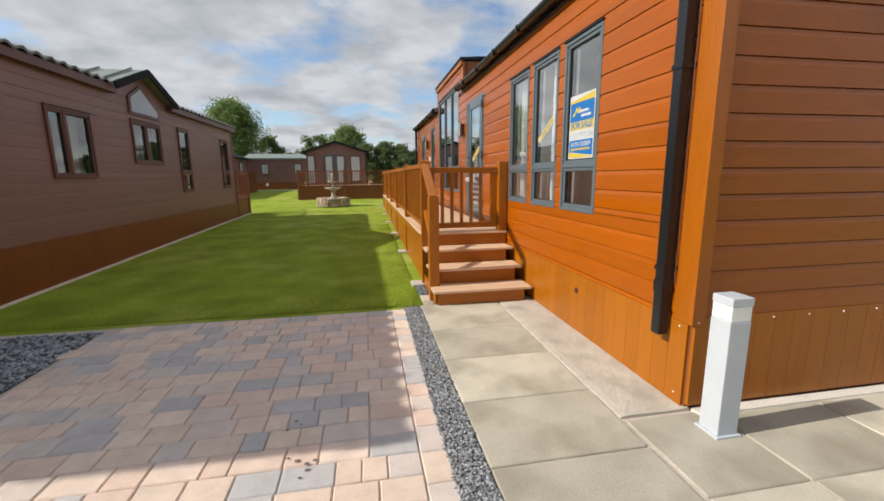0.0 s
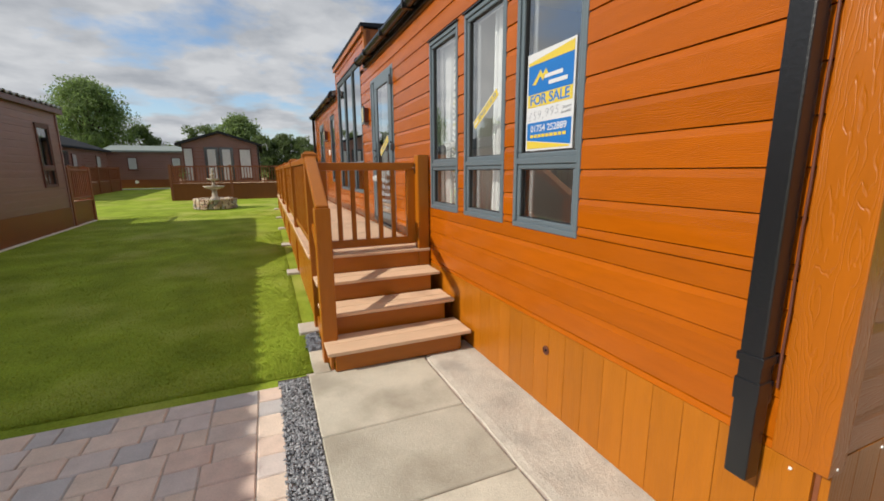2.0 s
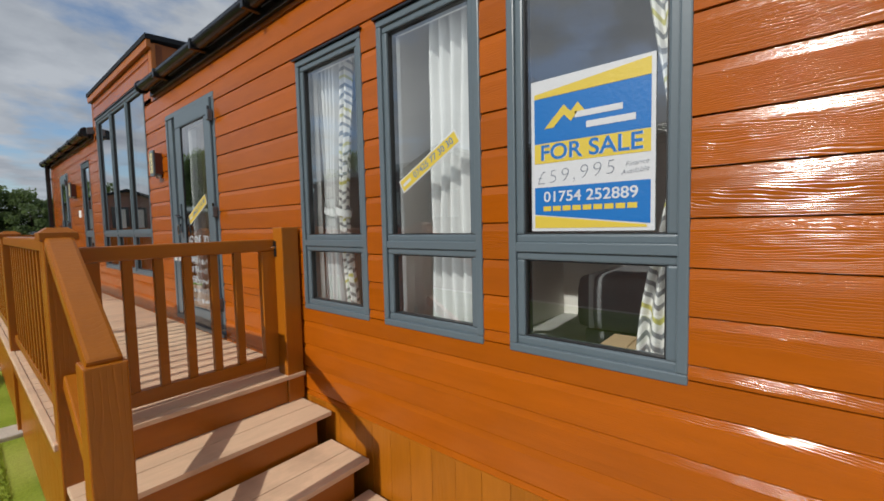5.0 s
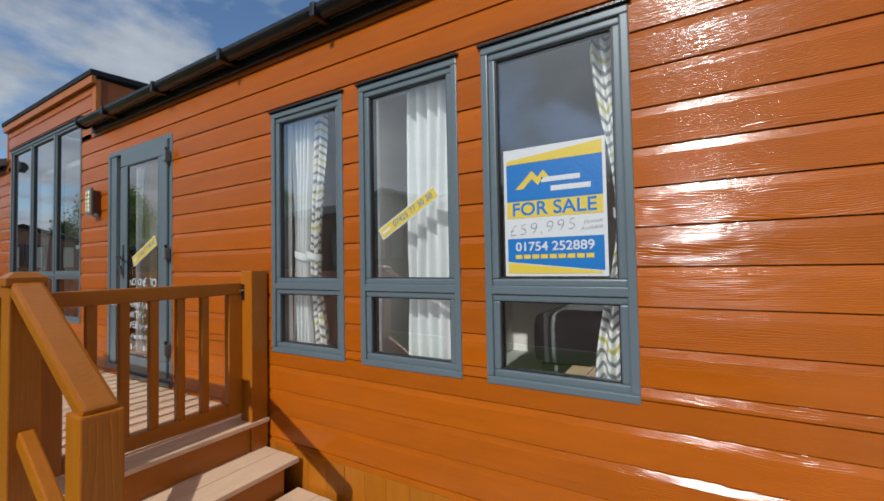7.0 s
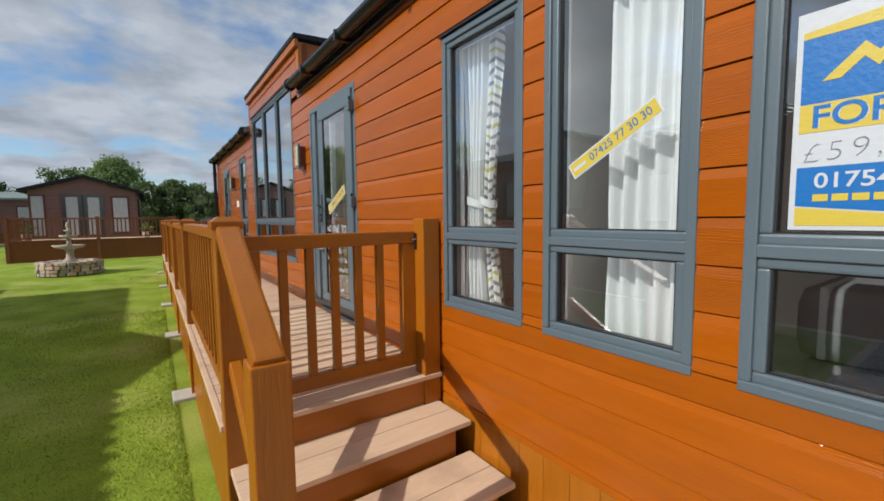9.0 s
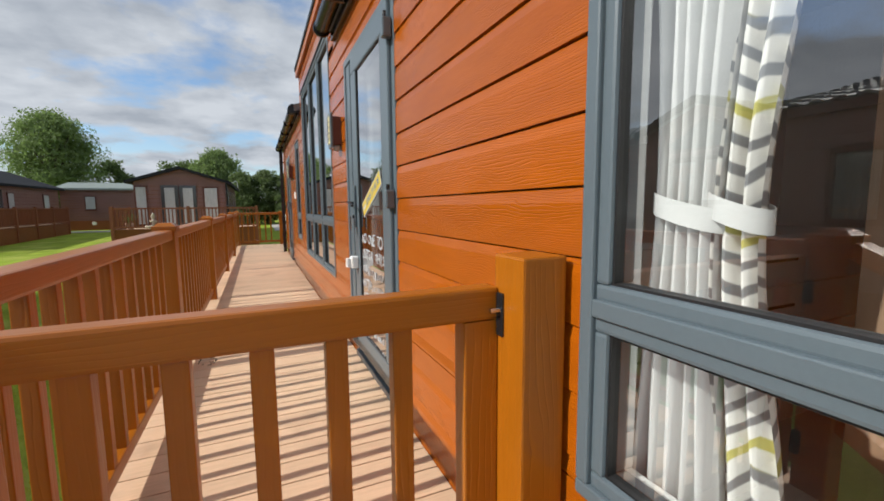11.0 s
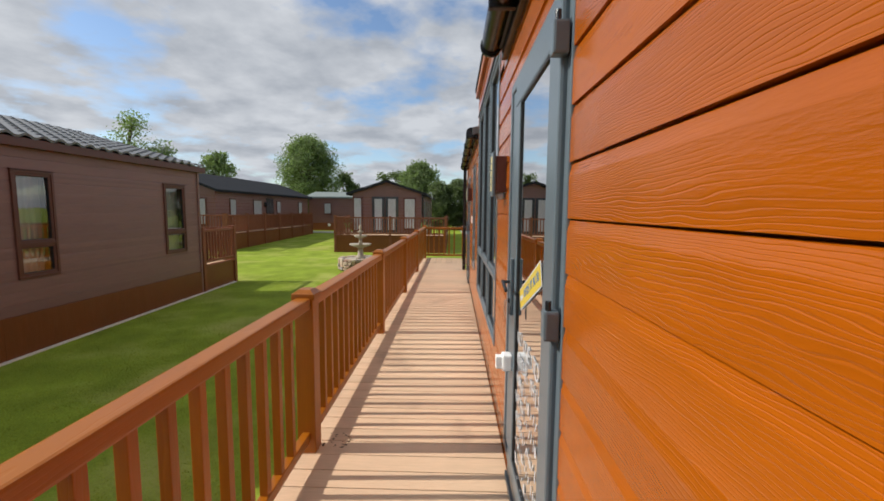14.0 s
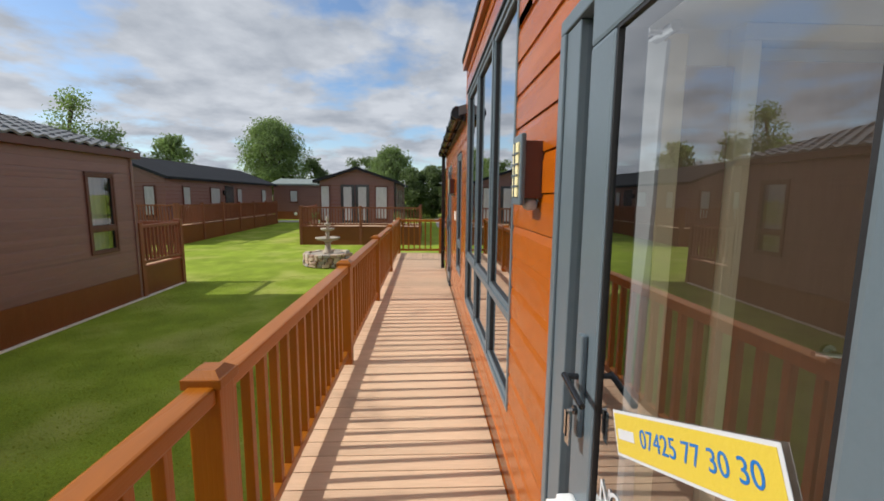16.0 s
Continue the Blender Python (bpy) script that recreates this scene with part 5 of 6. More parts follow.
# ---- lodges, decks and hedges beyond the lawn ----
def far_window(parent, x0, x1, z0, z1, y, side=-1, along="x", mat=None):
    """A framed window on a far wall: along x (facing -y) or along y (facing +x)."""
    def put(u0, u1, n0, n1, a, b, bevel=0.0):
        bm = bmesh.new()
        if along == "x":
            return box(bm, u0, u1, y + side * n1, y + side * n0, a, b)
        return box(bm, y + side * n0, y + side * n1, u0, u1, a, b)
    win = part("window", put(x0, x1, 0.0, 0.03, z0, z1), mat or M["brown_frame"], parent)
    part("pane", put(x0 + 0.06, x1 - 0.06, 0.031, 0.036, z0 + 0.06, z1 - 0.06), M["net"], win, "pale curtained glass")
    part("sill", put(x0 - 0.03, x1 + 0.03, 0.0, 0.07, z0 - 0.04, z0), mat or M["brown_frame"], win)
    return win


M["net"] = material("curtained_glass", (0.46, 0.48, 0.48), 0.12, 0.25, 5, 40, 0, gloss=0.8, stretch=(6, 6, 0.6))
M["pane_dark"] = material("dark_glass", (0.05, 0.055, 0.06), 0.05, 0.1, gloss=0.9)


def gabled(name, x0, x1, y0, y1, z0, eave, ridge, label, along="y", wall=None, roof=None, over=0.25):
    """A lodge: boarded walls, grooves, and a ridged roof along one axis."""
    ob = thing(name, ((x0 + x1) / 2, (y0 + y1) / 2, z0), label, "lodge")
    wall, roof = wall or M["siding_left"], roof or M["tile"]
    bm = box(bmesh.new(), x0, x1, y0, y1, z0, eave)
    mx, my = (x0 + x1) / 2, (y0 + y1) / 2
    if along == "y":
        for y in (y0, y1):
            bm.faces.new([bm.verts.new(p) for p in ((x0, y, eave), (x1, y, eave), (mx, y, ridge - 0.1))])
    else:
        for x in (x0, x1):
            bm.faces.new([bm.verts.new(p) for p in ((x, y0, eave), (x, y1, eave), (x, my, ridge - 0.1))])
    part("wall", bm, wall, ob)
    for k in range(int((eave - z0 - 0.7) / 0.17)):
        z = z0 + 0.7 + 0.17 * k
        part("board_groove", box(bmesh.new(), x0 - 0.006, x1 + 0.006, y0 - 0.006, y1 + 0.006, z, z + 0.012), M["backing"], ob)
    part("skirt", box(bmesh.new(), x0 - 0.015, x1 + 0.015, y0 - 0.015, y1 + 0.015, z0, z0 + 0.6), M["skirt_left"], ob)
    for s in (-1, 1):
        bm = bmesh.new()
        if along == "y":
            e = x0 - over if s < 0 else x1 + over
            q = [(e, y0 - over, eave - 0.02), (mx, y0 - over, ridge), (mx, y1 + over, ridge), (e, y1 + over, eave - 0.02)]
        else:
            e = y0 - over if s < 0 else y1 + over
            q = [(x0 - over, e, eave - 0.02), (x0 - over, my, ridge), (x1 + over, my, ridge), (x1 + over, e, eave - 0.02)]
        top, low = [bm.verts.new(p) for p in q], [bm.verts.new((a, b, c - 0.12)) for a, b, c in q]
        bm.faces.new(top), bm.faces.new(low[::-1])
        for k in range(4):
            bm.faces.new((top[k], top[(k + 1) % 4], low[(k + 1) % 4], low[k]))
        bmesh.ops.recalc_face_normals(bm, faces=bm.faces)
        part("roof", bm, roof, ob)
    return ob


# the lodge facing the lawn, with its own deck
HG = lie(23)
hut = gabled("lodge", -3.2, 0.15, 25.4, 34.5, HG, 2.92, 3.52, "brown lodge with white curtained doors and dark roof", roof=M["slate_roof"])
for x0, x1, z0, z1 in ((-0.72, -0.12, 1.15, 2.68), (-3.18, -2.72, 1.05, 2.7)):
    far_window(hut, x0, x1, z0, z1, 25.38)
for k in range(2):
    x = -2.25 + 0.66 * k
    d = part("door", box(bmesh.new(), x, x + 0.62, 25.33, 25.38, 1.0, 2.72), M["pane_dark"], hut, "dark framed glazed door")
    part("pane", box(bmesh.new(), x + 0.13, x + 0.49, 25.315, 25.328, 1.12, 2.62), M["net"], d, "white curtained glass")
for y in (26.4, 28.2, 30.0, 32.0):
    far_window(hut, y, y + 0.7, 1.3, 2.6, 0.16, 1, "y")
part("downpipe", tube(bmesh.new(), (0.2, 25.36, HG), (0.2, 25.36, 2.85), 0.04), M["black"], hut)
bracket = thing("aerial", (0.35, 25.6, 2.95), "thin pale aerial bracket on the lodge eave", "aerial")
bm = tube(bmesh.new(), (0.30, 25.5, 2.82), (0.62, 25.5, 2.95), 0.014)
tube(bm, (0.62, 25.5, 2.95), (0.66, 25.5, 2.62), 0.014)
part("arm", bm, M["grey_post"], bracket)
part("lodge_deck", box(bmesh.new(), -3.38, 1.36, 23.0, 25.4, 0.93, 0.985), M["deck"])["kind"] = "structure"
plain_rail("lawn_railing", (-3.38, 23.0, 0), (1.36, 23.0, 0), 0.985, 1.80, "brown timber railing round the far lodge deck", "far deck rails", base=M["skirt_left"])
plain_rail("lawn_railing", (1.36, 23.11, 0), (1.36, 27.5, 0), 0.985, 1.80, "brown timber railing round the far lodge deck", "far deck rails", base=M["skirt_left"])
plain_rail("lawn_railing", (-3.38, 25.3, 0), (-3.38, 23.11, 0), 0.985, 1.80, "brown timber railing round the far lodge deck", "far deck rails", base=M["skirt_left"])
for x, z in ((-3.0, 0.985), (0.4, 0.985)):
    pot = thing("patio_plant", (x, 23.6, z), "small potted shrub on the far deck", "plant", "deck plants")
    part("pot", lathe(bmesh.new(), (x, 23.6, z), [(0.11, 0), (0.15, 0.22), (0.16, 0.24)], 14), M["stone"], pot)
    bm = bmesh.new()
    for k in range(90):
        c = Vector((x, 23.6, z + 0.42)) + Vector((random.gauss(0, 0.1), random.gauss(0, 0.1), random.gauss(0, 0.1)))
        e = Vector((random.gauss(0, 1), random.gauss(0, 1), random.gauss(0, 1))).normalized() * 0.05
        f = e.cross(Vector((0.3, 0.5, 1))).normalized() * 0.02
        bm.faces.new([bm.verts.new(c + q) for q in (-e, f, e, -f)])
    part("foliage", bm, M["leaf"], pot)

# long lodge behind the brown one
long = gabled("long_lodge", -14.0, -9.4, 24.4, 36.6, 0.3, 3.0, 3.95, "long brown lodge with a dark slate-grey roof", roof=M["slate_roof"])
for y0, y1 in ((25.6, 26.2), (28.0, 29.0), (31.0, 31.6), (34.6, 35.3)):
    far_window(long, y0, y1, 1.4, 2.6, -9.39, 1, "y")
far_window(long, -11.9, -11.3, 1.3, 2.6, 24.39)
far_window(long, -10.3, -9.8, 1.3, 2.6, 24.39)
part("door", box(bmesh.new(), -9.39, -9.34, 29.6, 30.5, 0.95, 2.7), M["pane_dark"], long, "dark glazed door")
for x, y in ((-10.9, 24.35), (-9.35, 29.4)):
    lamp = thing("porch_lamp", (x, y, 2.3), "small dark porch lantern on the lodge wall", "lamp", "porch lamps")
    part("lantern", lathe(bmesh.new(), (x, y - 0.05 if x < -10 else y, 2.2), [(0.04, 0), (0.08, 0.06), (0.08, 0.2), (0.03, 0.28)], 10), M["black"], lamp)
    part("arm", box(bmesh.new(), x - 0.03, x + 0.05, y - 0.04, y + 0.06, 2.3, 2.36), M["black"], lamp)
part("long_lodge_deck", box(bmesh.new(), -9.4, -8.0, 22.8, 33.4, 0.93, 0.98), M["deck"])["kind"] = "structure"
plain_rail("side_railing", (-8.0, 22.8, 0), (-8.0, 33.4, 0), 0.98, 1.84, "brown timber railing along the long lodge deck", "long lodge rails", base=M["skirt_left"])
plain_rail("side_railing", (-8.11, 22.8, 0), (-12.0, 22.8, 0), 0.98, 1.84, "brown timber railing along the long lodge deck", "long lodge rails", base=M["skirt_left"])

farl = gabled("small_lodge", -9.8, -4.6, 38.0, 42.5, 0.42, 3.1, 3.55, "red-brown lodge with a pale grey-green roof", "x", roof=M["roof_far"])
far_window(farl, -8.6, -8.0, 1.7, 2.6, 37.98)
far_window(farl, -5.9, -5.3, 1.7, 2.6, 37.98)
part("vent", tube(bmesh.new(), (-8.2, 37.97, 0.85), (-8.2, 37.94, 0.85), 0.12, None, 12), M["white"], farl)
# Unseen lodge, added so that less low sky reaches the orange end wall.
sky_blocker = gabled("unseen_lodge", -1.0, 13.0, -15.5, -8.5, 0.0, 3.0, 3.9, "unseen brown lodge added to hold low sky off the end wall", "x")
back = gabled("side_lodge", -24.0, -12.5, 12.0, 16.5, 0.1, 3.0, 3.6, "brown lodge far behind the opposite row", "x")
part("car", boxed(3.2, 5.2, 37.0, 38.6, 0.75, 1.35, bevel=0.25), M["white"])
car = bpy.data.objects["car"]
car.name = "car_body"
van = thing("parked_car", (4.2, 37.8, 0.43), "pale parked car beyond the deck railing", "car")
car.parent = van
car.matrix_parent_inverse = Matrix.Translation((-4.2, -37.8, -0.43))
part("cabin", boxed(3.5, 4.9, 37.1, 38.5, 1.3, 1.8, bevel=0.2), M["pane_dark"], van)
for x in (3.6, 4.8):
    for y in (37.05, 38.55):
        part("wheel", tube(bmesh.new(), (x, y - 0.09, 0.745), (x, y + 0.09, 0.745), 0.31, None, 18), M["black"], van)


# ---- fountain ----
FC = Vector((-1.28, 18.55, lie(18.55)))
planter = thing("stone_planter", FC, "round rubble stone planter on the lawn", "planter")
rnd = random.Random(4)
part("core", lathe(bmesh.new(), FC, [(0.56, 0.0), (0.56, 0.30), (0.5, 0.33), (0.0001, 0.33)], 32), M["cast_stone"], planter)
for course in range(4):
    at, z = rnd.uniform(0, 1), FC.z + 0.092 * course
    while at < 6.28:
        wide = rnd.uniform(0.16, 0.34)
        if at + wide > 6.26 + 0.5:
            break
        a = at + wide / 2
        r = 0.62 + rnd.uniform(-0.02, 0.025)
        bm = boxed(-wide * 0.62 / 2 + 0.008, wide * 0.62 / 2 - 0.008, -0.075, 0.075, 0.004, 0.086 + rnd.uniform(-0.008, 0.012), bevel=0.018)
        bmesh.ops.transform(bm, matrix=Matrix.Translation((FC.x + r * math.cos(a), FC.y + r * math.sin(a), z)) @ pose(0, 0, 0, 0, rnd.uniform(-3, 3), math.degrees(a) + 90), verts=bm.verts)
        part("stone", bm, M["stone"], planter)
        at += wide
fount = thing("fountain", FC + Vector((0, 0, 0.33)), "tiered grey cast stone garden fountain", "fountain")
part("pedestal", lathe(bmesh.new(), FC, [(0.16, 0.33), (0.15, 0.38), (0.09, 0.44), (0.08, 0.62), (0.11, 0.68)], 20), M["cast_stone"], fount, smooth=True)
part("lower_bowl", lathe(bmesh.new(), FC, [(0.10, 0.68), (0.30, 0.74), (0.36, 0.80), (0.34, 0.80), (0.26, 0.77), (0.06, 0.77)], 28), M["cast_stone"], fount, smooth=True)
part("stem", lathe(bmesh.new(), FC, [(0.07, 0.77), (0.05, 0.88), (0.06, 0.98)], 16), M["cast_stone"], fount, smooth=True)
part("upper_bowl", lathe(bmesh.new(), FC, [(0.06, 0.98), (0.18, 1.02), (0.21, 1.07), (0.15, 1.05), (0.04, 1.05)], 24), M["cast_stone"], fount, smooth=True)
part("finial", lathe(bmesh.new(), FC, [(0.045, 1.05), (0.035, 1.15), (0.09, 1.18), (0.10, 1.21), (0.03, 1.22), (0.03, 1.28), (0.055, 1.33), (0.03, 1.40), (0.004, 1.44)], 16), M["cast_stone"], fount, smooth=True)


# ---- trees ----
def tree(x, y, tall, wide, seed, mat, label, clumps=70, leaves=90, size=0.16, low=0.28, lean=0.0):
    """A trunk with limbs and a crown of many small leaves gathered in clumps."""
    rng = np.random.default_rng(seed)
    g = lie(y)
    ob = thing("tree", (x, y, g), label, "tree", "trees beyond the lawn")
    bm = tube(bmesh.new(), (x, y, g - 0.1), (x + lean * tall * 0.5, y, g + tall * 0.5), 0.035 * tall, 0.016 * tall, 9)
    hubs = []
    for k in range(clumps):
        h = rng.uniform(low, 1.0)
        reach = wide * math.sin(math.pi * min(1, (h - low + 0.10) / (1.14 - low))) ** 0.75 * rng.uniform(0.25, 1.0)
        a = rng.uniform(0, 6.283)
        hubs.append((x + lean * tall * h + reach * math.cos(a), y + reach * math.sin(a), g + tall * h * 0.98))
    for hx, hy, hz in hubs[: clumps // 3]:
        s = max(g + tall * 0.18, hz - tall * 0.28)
        tube(bm, (x + lean * (s - g), y, s), (hx, hy, hz), 0.010 * tall, 0.003 * tall, 5, False)
    part("trunk", bm, M["bark"], ob)
    hubs = np.array(hubs)
    c = np.repeat(hubs, leaves, 0)
    n = len(c)
    spread = 0.06 * tall * rng.uniform(0.7, 1.3, (clumps, 1)).repeat(leaves, 0)
    c = c + np.clip(rng.normal(0, 1, (n, 3)), -1.5, 1.5) * spread * np.array([1, 1, 0.75])
    e = rng.normal(0, 1, (n, 3))
    e /= np.linalg.norm(e, axis=1)[:, None]
    f = np.cross(e, rng.normal(0, 1, (n, 3)))
    f /= np.linalg.norm(f, axis=1)[:, None]
    s = size * rng.uniform(0.6, 1.3, (n, 1))
    verts = np.stack([c - e * s, c + f * s * 0.55, c + e * s, c - f * s * 0.55], 1).reshape(-1, 3) - np.array([x, y, g])
    mesh = bpy.data.meshes.new("crown")
    mesh.from_pydata(verts.tolist(), [], np.arange(4 * n).reshape(-1, 4).tolist())
    mesh.materials.append(mat)
    crown = new("crown", mesh)
    crown.parent = ob
    return ob


tree(-14.0, 50.0, 9.0, 3.1, 1, M["leaf"], "broad green tree with an uneven crown", 190, 190, 0.105)
tree(-10.8, 53.0, 5.6, 2.0, 2, M["leaf_dark"], "smaller green tree beside a broad one", 60, 110, 0.13)
tree(-1.4, 44.0, 5.9, 2.1, 3, M["leaf"], "leafy green tree behind the far lodge", 110, 150, 0.10)
tree(-26.5, 40.0, 9.6, 1.3, 4, M["leaf"], "sparse grey-green tree above the roofs", 40, 90, 0.11, 0.3, 0.1)
tree(-23.6, 41.0, 7.2, 1.1, 5, M["leaf"], "sparse grey-green tree above the roofs", 30, 90, 0.11, 0.3)
tree(-19.4, 42.0, 6.4, 1.9, 6, M["leaf"], "green tree above the long lodge roof", 60, 100, 0.12, 0.3)
tree(-6.0, 56.0, 6.2, 3.0, 7, M["leaf_dark"], "dark green tree in the distance", 70, 110, 0.13)
for k, (x, y, h, w) in enumerate(((2.2, 41.6, 4.2, 1.9), (0.4, 41.0, 3.9, 1.8), (4.0, 41.0, 3.9, 2.4), (7.4, 43.0, 3.8, 2.4), (10.8, 44.0, 4.3, 2.6), (14.5, 43.0, 4.1, 2.6))):
    tree(x, y, h, w, 20 + k, M["leaf_dark"], "dense dark green hedge shrub", 90, 140, 0.10, 0.06)
tree(-11.0, 27.0, 1.6, 0.3, 40, M["leaf"], "slim shrub by the corner deck", 12, 50, 0.06)


# ---- paving, slabs, gravel and grass ----
class Pieces:
    """Alike pieces that share one mesh for each size."""

    def __init__(self, parent, mat, name):
        self.parent, self.mat, self.name, self.made = parent, mat, name, {}

    def put(self, x, y, z, wide, long, tall, turn=0.0, tilt=0.0):
        key = (round(wide, 3), round(long, 3))
        if key not in self.made:
            mesh = bpy.data.meshes.new(self.name)
            bm = boxed(-wide / 2, wide / 2, -long / 2, long / 2, -tall, 0, bevel=0)
            edges = [e for e in bm.edges if all(v.co.z > -0.001 for v in e.verts)] + [e for e in bm.edges if abs(e.verts[0].co.z - e.verts[1].co.z) > 0.01]
            bmesh.ops.bevel(bm, geom=edges, offset=min(0.007, wide * 0.04), segments=1, affect="EDGES")
            bm.to_mesh(mesh)
            bm.free()
            mesh.materials.append(self.mat)
            self.made[key] = mesh
        ob = new(self.name, self.made[key])
        ob.parent = self.parent
        ob.matrix_basis = pose(x, y, z, tilt, tilt * 0.6, turn)
        return ob


paving = thing("paving", (0, 0, 0), "tumbled block paving in buff, pink and grey", "paving", kind="structure")
pave = Pieces(paving, M["block"], "paver")
rnd = random.Random(11)
rest = bmesh.new()
GAP = 0.005
for r in range(60):
    y = 4.42 - 0.172 * (r + 0.5)
    if y < -3.6:
        break
    x = 0.334
    while x > -6.6:
        wide = rnd.choice((0.125, 0.17, 0.215, 0.26, 0.26))
        cx = x - wide / 2
        x -= wide + GAP
        if cx < -2.42 and y > 2.6 and cx > -6:
            continue
        if y > 1.35 and cx > -2.5:
            pave.put(cx, y, 0.004 + rnd.uniform(-0.002, 0.002), wide, 0.167, 0.03, rnd.uniform(-0.8, 0.8), rnd.uniform(-0.5, 0.5))
        else:
            box(rest, cx - wide / 2, cx + wide / 2, y - 0.083, y + 0.083, -0.03, 0.003)
y = 4.42
while y > 1.4:
    long = rnd.choice((0.17, 0.235, 0.235, 0.17, 0.12))
    pave.put(0.411, y - long / 2, 0.005 + rnd.uniform(-0.002, 0.002), 0.142, long - GAP, 0.03, rnd.uniform(-1.2, 1.2), rnd.uniform(-0.5, 0.5))
    y -= long
part("paver_field", rest, M["block"], paving, kind="stuff")

slabs = thing("slab_path", (0, 0, 0), "pale buff concrete slab path", "path", kind="structure")
flag = Pieces(slabs, M["slab"], "slab")
ys = [4.50, 3.71, 3.07, 2.43, 1.81, 1.19, 0.57, -0.05, -0.67, -1.29, -1.91, -2.53]
for a, b in zip(ys, ys[1:]):
    flag.put(1.118, (a + b) / 2, 0.006, 0.89, a - b - 0.009, 0.03, 0, rnd.uniform(-0.15, 0.15))
flag.put(0.775, 4.715, 0.004, 0.125, 0.42, 0.03)
top = 2.055
for r in range(9):
    a, b = top - 0.62 * r, top - 0.62 * (r + 1)
    for c in range(6):
        x0, x1 = [1.59 + (0.0 if k == 0 else 0.58 + 0.75 * (k - 1)) for k in (c, c + 1)]
        flag.put((x0 + x1) / 2, (a + b) / 2, 0.003 + rnd.uniform(-0.001, 0.001), x1 - x0 - 0.008, 0.61, 0.03)


def chippings(name, x0, x1, y0, y1, count, size, mat, label, seed, keep=None):
    """Loose angular chippings, several deep, as one mass."""
    rng = np.random.default_rng(seed)
    c = np.stack([rng.uniform(x0, x1, count), rng.uniform(y0, y1, count), rng.uniform(-0.008, 0.008, count)], 1)
    if keep is not None:
        c = c[keep(c)]
    n = len(c)
    base = np.array([[1, 0, 0], [0, 1, 0], [-1, 0, 0], [0, -1, 0], [0, 0, 1], [0, 0, -1]], float)
    v = base[None] * rng.uniform(0.5, 1.2, (n, 6, 1)) * (size * rng.uniform(0.5, 1.25, (n, 1, 1)))
    a = rng.uniform(0, 6.28, n)
    t = rng.uniform(-0.7, 0.7, n)
    y, z = v[:, :, 1] * np.cos(t)[:, None] - v[:, :, 2] * np.sin(t)[:, None], v[:, :, 1] * np.sin(t)[:, None] + v[:, :, 2] * np.cos(t)[:, None]
    x = v[:, :, 0] * np.cos(a)[:, None] - y * np.sin(a)[:, None]
    y = v[:, :, 0] * np.sin(a)[:, None] + y * np.cos(a)[:, None]
    v = np.stack([x, y, z * 0.7], 2) + c[:, None]
    f = np.array([[0, 1, 4], [1, 2, 4], [2, 3, 4], [3, 0, 4], [1, 0, 5], [2, 1, 5], [3, 2, 5], [0, 3, 5]])
    f = f[None] + 6 * np.arange(n)[:, None, None]
    mesh = bpy.data.meshes.new(name)
    mesh.from_pydata(v.reshape(-1, 3).tolist(), [], f.reshape(-1, 3).tolist())
    mesh.materials.append(mat)
    return tagged(new(name, mesh), label, "gravel", kind="stuff")


def loose(name, rgb_a, rgb_b):
    m = material(name, rgb_a, 0.8, 0.2, 40, 200, 0.2)
    n, link = m.node_tree.nodes, m.node_tree.links
    geo, mix = n.new("ShaderNodeNewGeometry"), n.new("ShaderNodeMix")
    mix.data_type = "RGBA"
    mix.inputs["A"].default_value, mix.inputs["B"].default_value = (*rgb_a, 1), (*rgb_b, 1)
    link.new(geo.outputs["Random Per Island"], mix.inputs["Factor"])
    link.new(mix.outputs["Result"], n["Principled BSDF"].inputs["Base Color"])
    return m


setting("gravel_bed", flat(0.46, 0.672, -3.0, 4.52, -0.006), M["soil"], "dark bed under the gravel strip")
setting("slate_bed", flat(-7.0, -2.44, 2.60, 4.34, -0.004), M["soil"], "dark bed under the slate chippings")
setting("edge_soil", flat(0.70, 0.86, 4.93, 5.38, -0.004), M["soil"], "dark soil beside the bottom step")
chippings("gravel", 0.468, 0.665, 0.8, 4.48, 9000, 0.011, loose("grey_chips", (0.10, 0.105, 0.115), (0.42, 0.43, 0.44)), "grey stone chippings in a narrow strip", 5)
chippings("slate_chippings", -5.6, -2.42, 2.66, 4.34, 9000, 0.022, loose("slate_chips", (0.14, 0.16, 0.185), (0.40, 0.43, 0.47)), "blue-grey slate chippings beside the paving", 6, lambda c: c[:, 0] < -2.44)
chippings("step_chippings", 0.715, 0.83, 4.95, 5.36, 420, 0.024, loose("dark_chips", (0.05, 0.055, 0.065), (0.22, 0.24, 0.27)), "dark slate chippings beside the steps", 8)


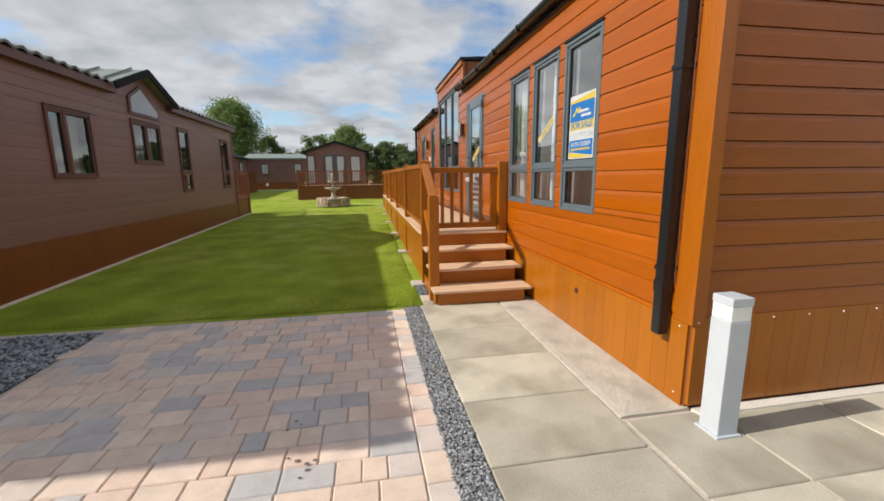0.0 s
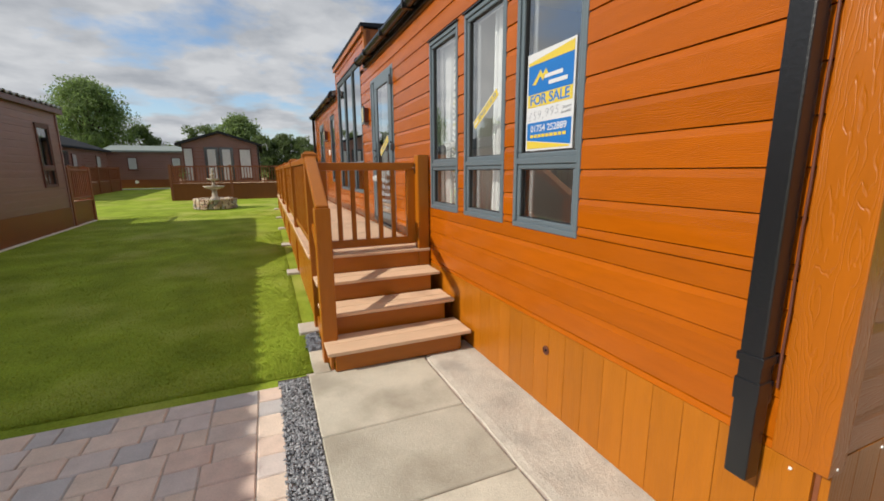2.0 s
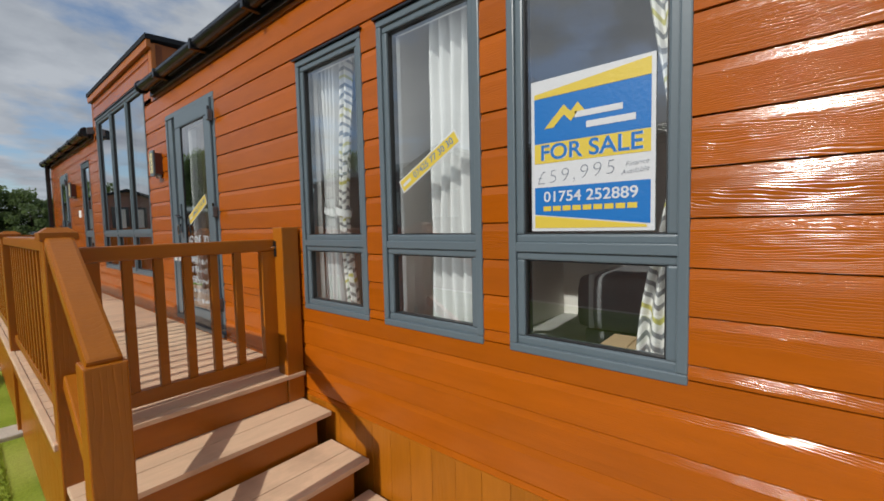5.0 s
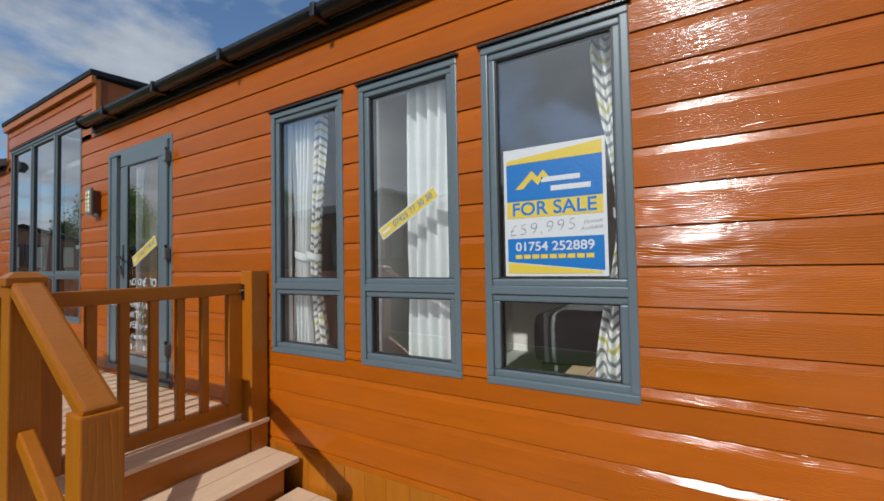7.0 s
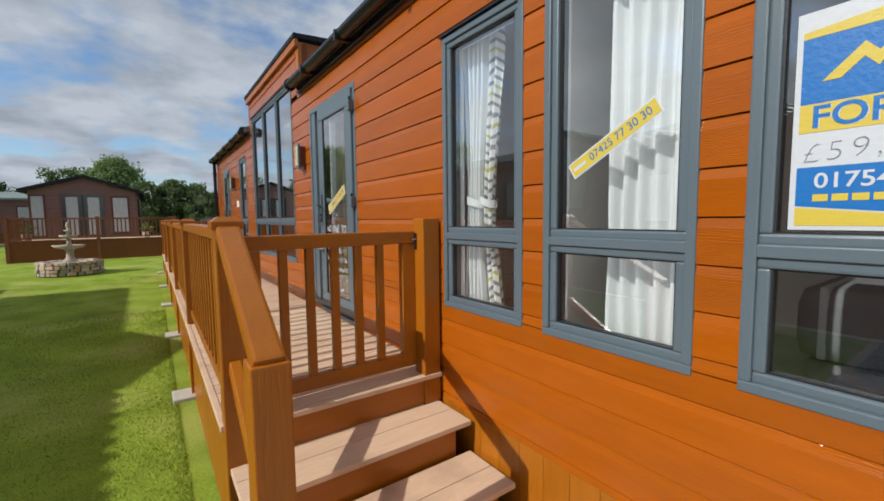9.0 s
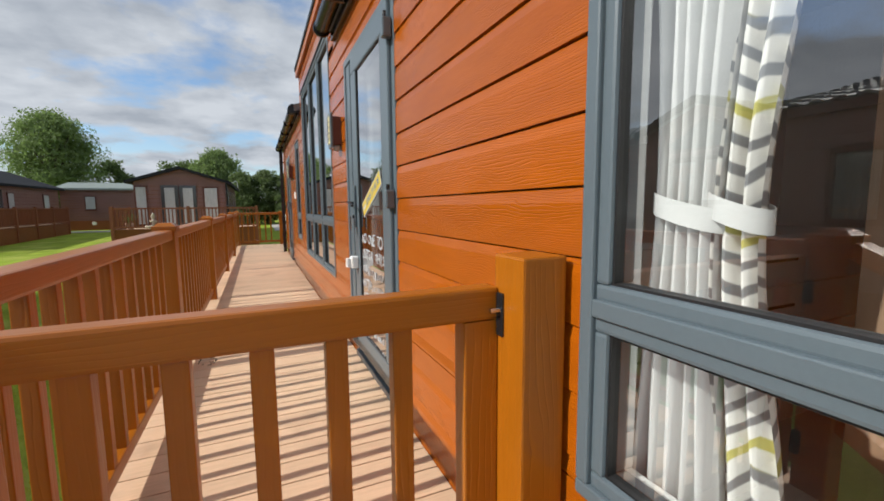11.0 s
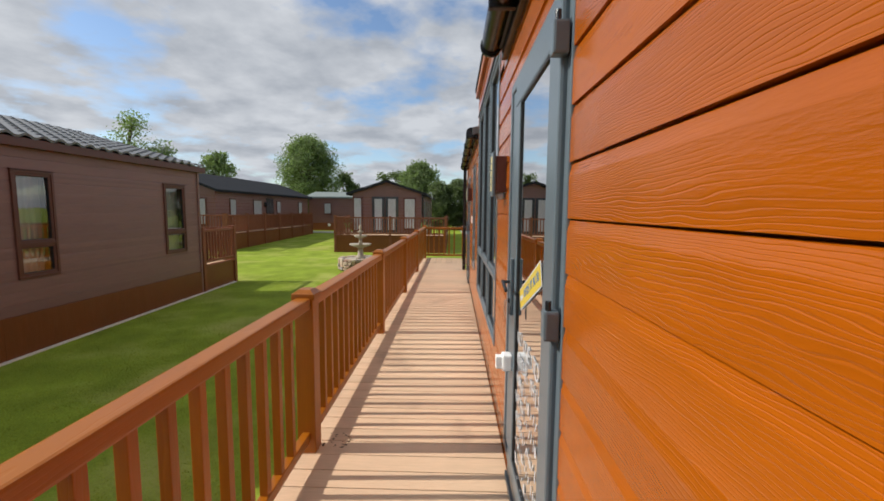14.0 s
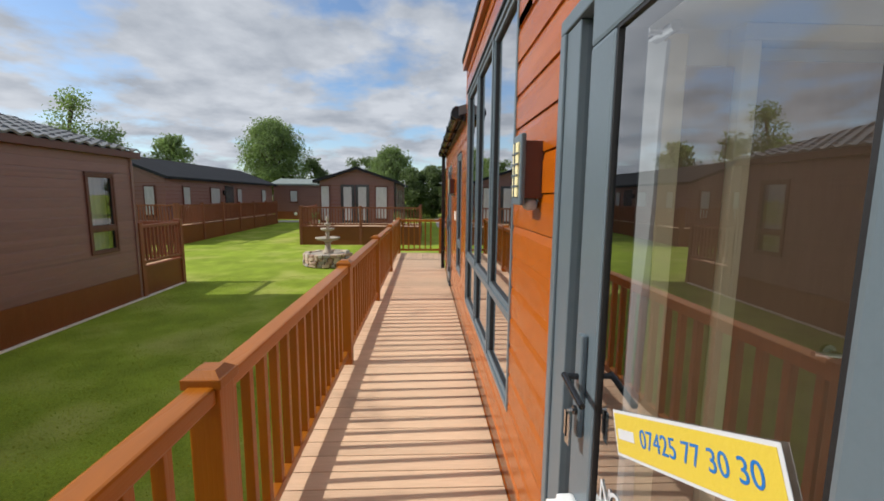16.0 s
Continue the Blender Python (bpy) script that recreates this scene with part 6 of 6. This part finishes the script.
def grass(count, x0, x1, y0, y1, seed, tall, label, fade=1.0):
    rng = np.random.default_rng(seed)
    x, y = x1 - (x1 - x0) * rng.uniform(0, 1, count) ** fade, y0 + (y1 - y0) * rng.uniform(0, 1, count) ** 2.4
    z = 0.015 * np.clip(y - 4.6, 0, 28) - 0.014
    a, h = rng.uniform(0, 6.28, count), tall * rng.uniform(0.5, 1.2, count)
    lean = rng.normal(0, 0.5, (count, 2)) * h[:, None]
    w = 0.0025 + 0.0007 * (y - y0)
    p = np.stack([np.stack([x - w * np.cos(a), y - w * np.sin(a), z], 1), np.stack([x + w * np.cos(a), y + w * np.sin(a), z], 1), np.stack([x + lean[:, 0], y + lean[:, 1], z + h], 1)], 1)
    mesh = bpy.data.meshes.new("grass")
    mesh.from_pydata(p.reshape(-1, 3).tolist(), [], np.arange(3 * count).reshape(-1, 3).tolist())
    mesh.materials.append(M["blade"])
    return tagged(new("grass", mesh), label, "grass", kind="stuff")


grass(90000, -4.0, 0.705, 4.56, 17.0, 3, 0.010, "short mown grass blades of the lawn")
grass(60000, -3.0, 0.705, 4.555, 12.0, 4, 0.016, "longer grass blades along the deck edge", 2.6)


# ---- marks and litter ----
def blot(x, y, r, z, seed, parent):
    """A thin damp mark with a ragged edge."""
    rng = random.Random(seed)
    bm = bmesh.new()
    ring = [bm.verts.new((x + r * rng.uniform(0.75, 1.1) * math.cos(a), y + 0.8 * r * rng.uniform(0.75, 1.1) * math.sin(a), z)) for a in [2 * math.pi * k / 18 for k in range(18)]]
    bm.faces.new(ring)
    return part("damp_mark", bm, M["damp"], parent)


M["damp"] = material("damp_stone", (0.13, 0.105, 0.09), 0.45, 0.25, 20, 120, 0.2)
damp = thing("damp_marks", (0, 0, 0), "dark damp spots on the paving blocks", "marks")
rnd = random.Random(21)
for x, y, r in ((-0.42, 1.72, 0.075), (-0.36, 2.42, 0.012), (-0.33, 2.38, 0.010), (-0.40, 2.34, 0.012), (-0.30, 2.05, 0.016), (-0.25, 2.02, 0.014), (-0.21, 2.04, 0.013), (-0.24, 1.97, 0.016), (-0.27, 1.92, 0.010), (-0.35, 2.08, 0.010), (-0.14, 1.70, 0.010)):
    blot(x, y, r, 0.0085, rnd.random(), damp)
chippings("leaf_litter", RX + 0.07, RX + 0.22, 7.76, 7.92, 26, 0.008, loose("dry_litter", (0.02, 0.016, 0.012), (0.07, 0.05, 0.035)), "small dark bits of leaf litter by a deck post", 9).location.z = DECK + 0.006
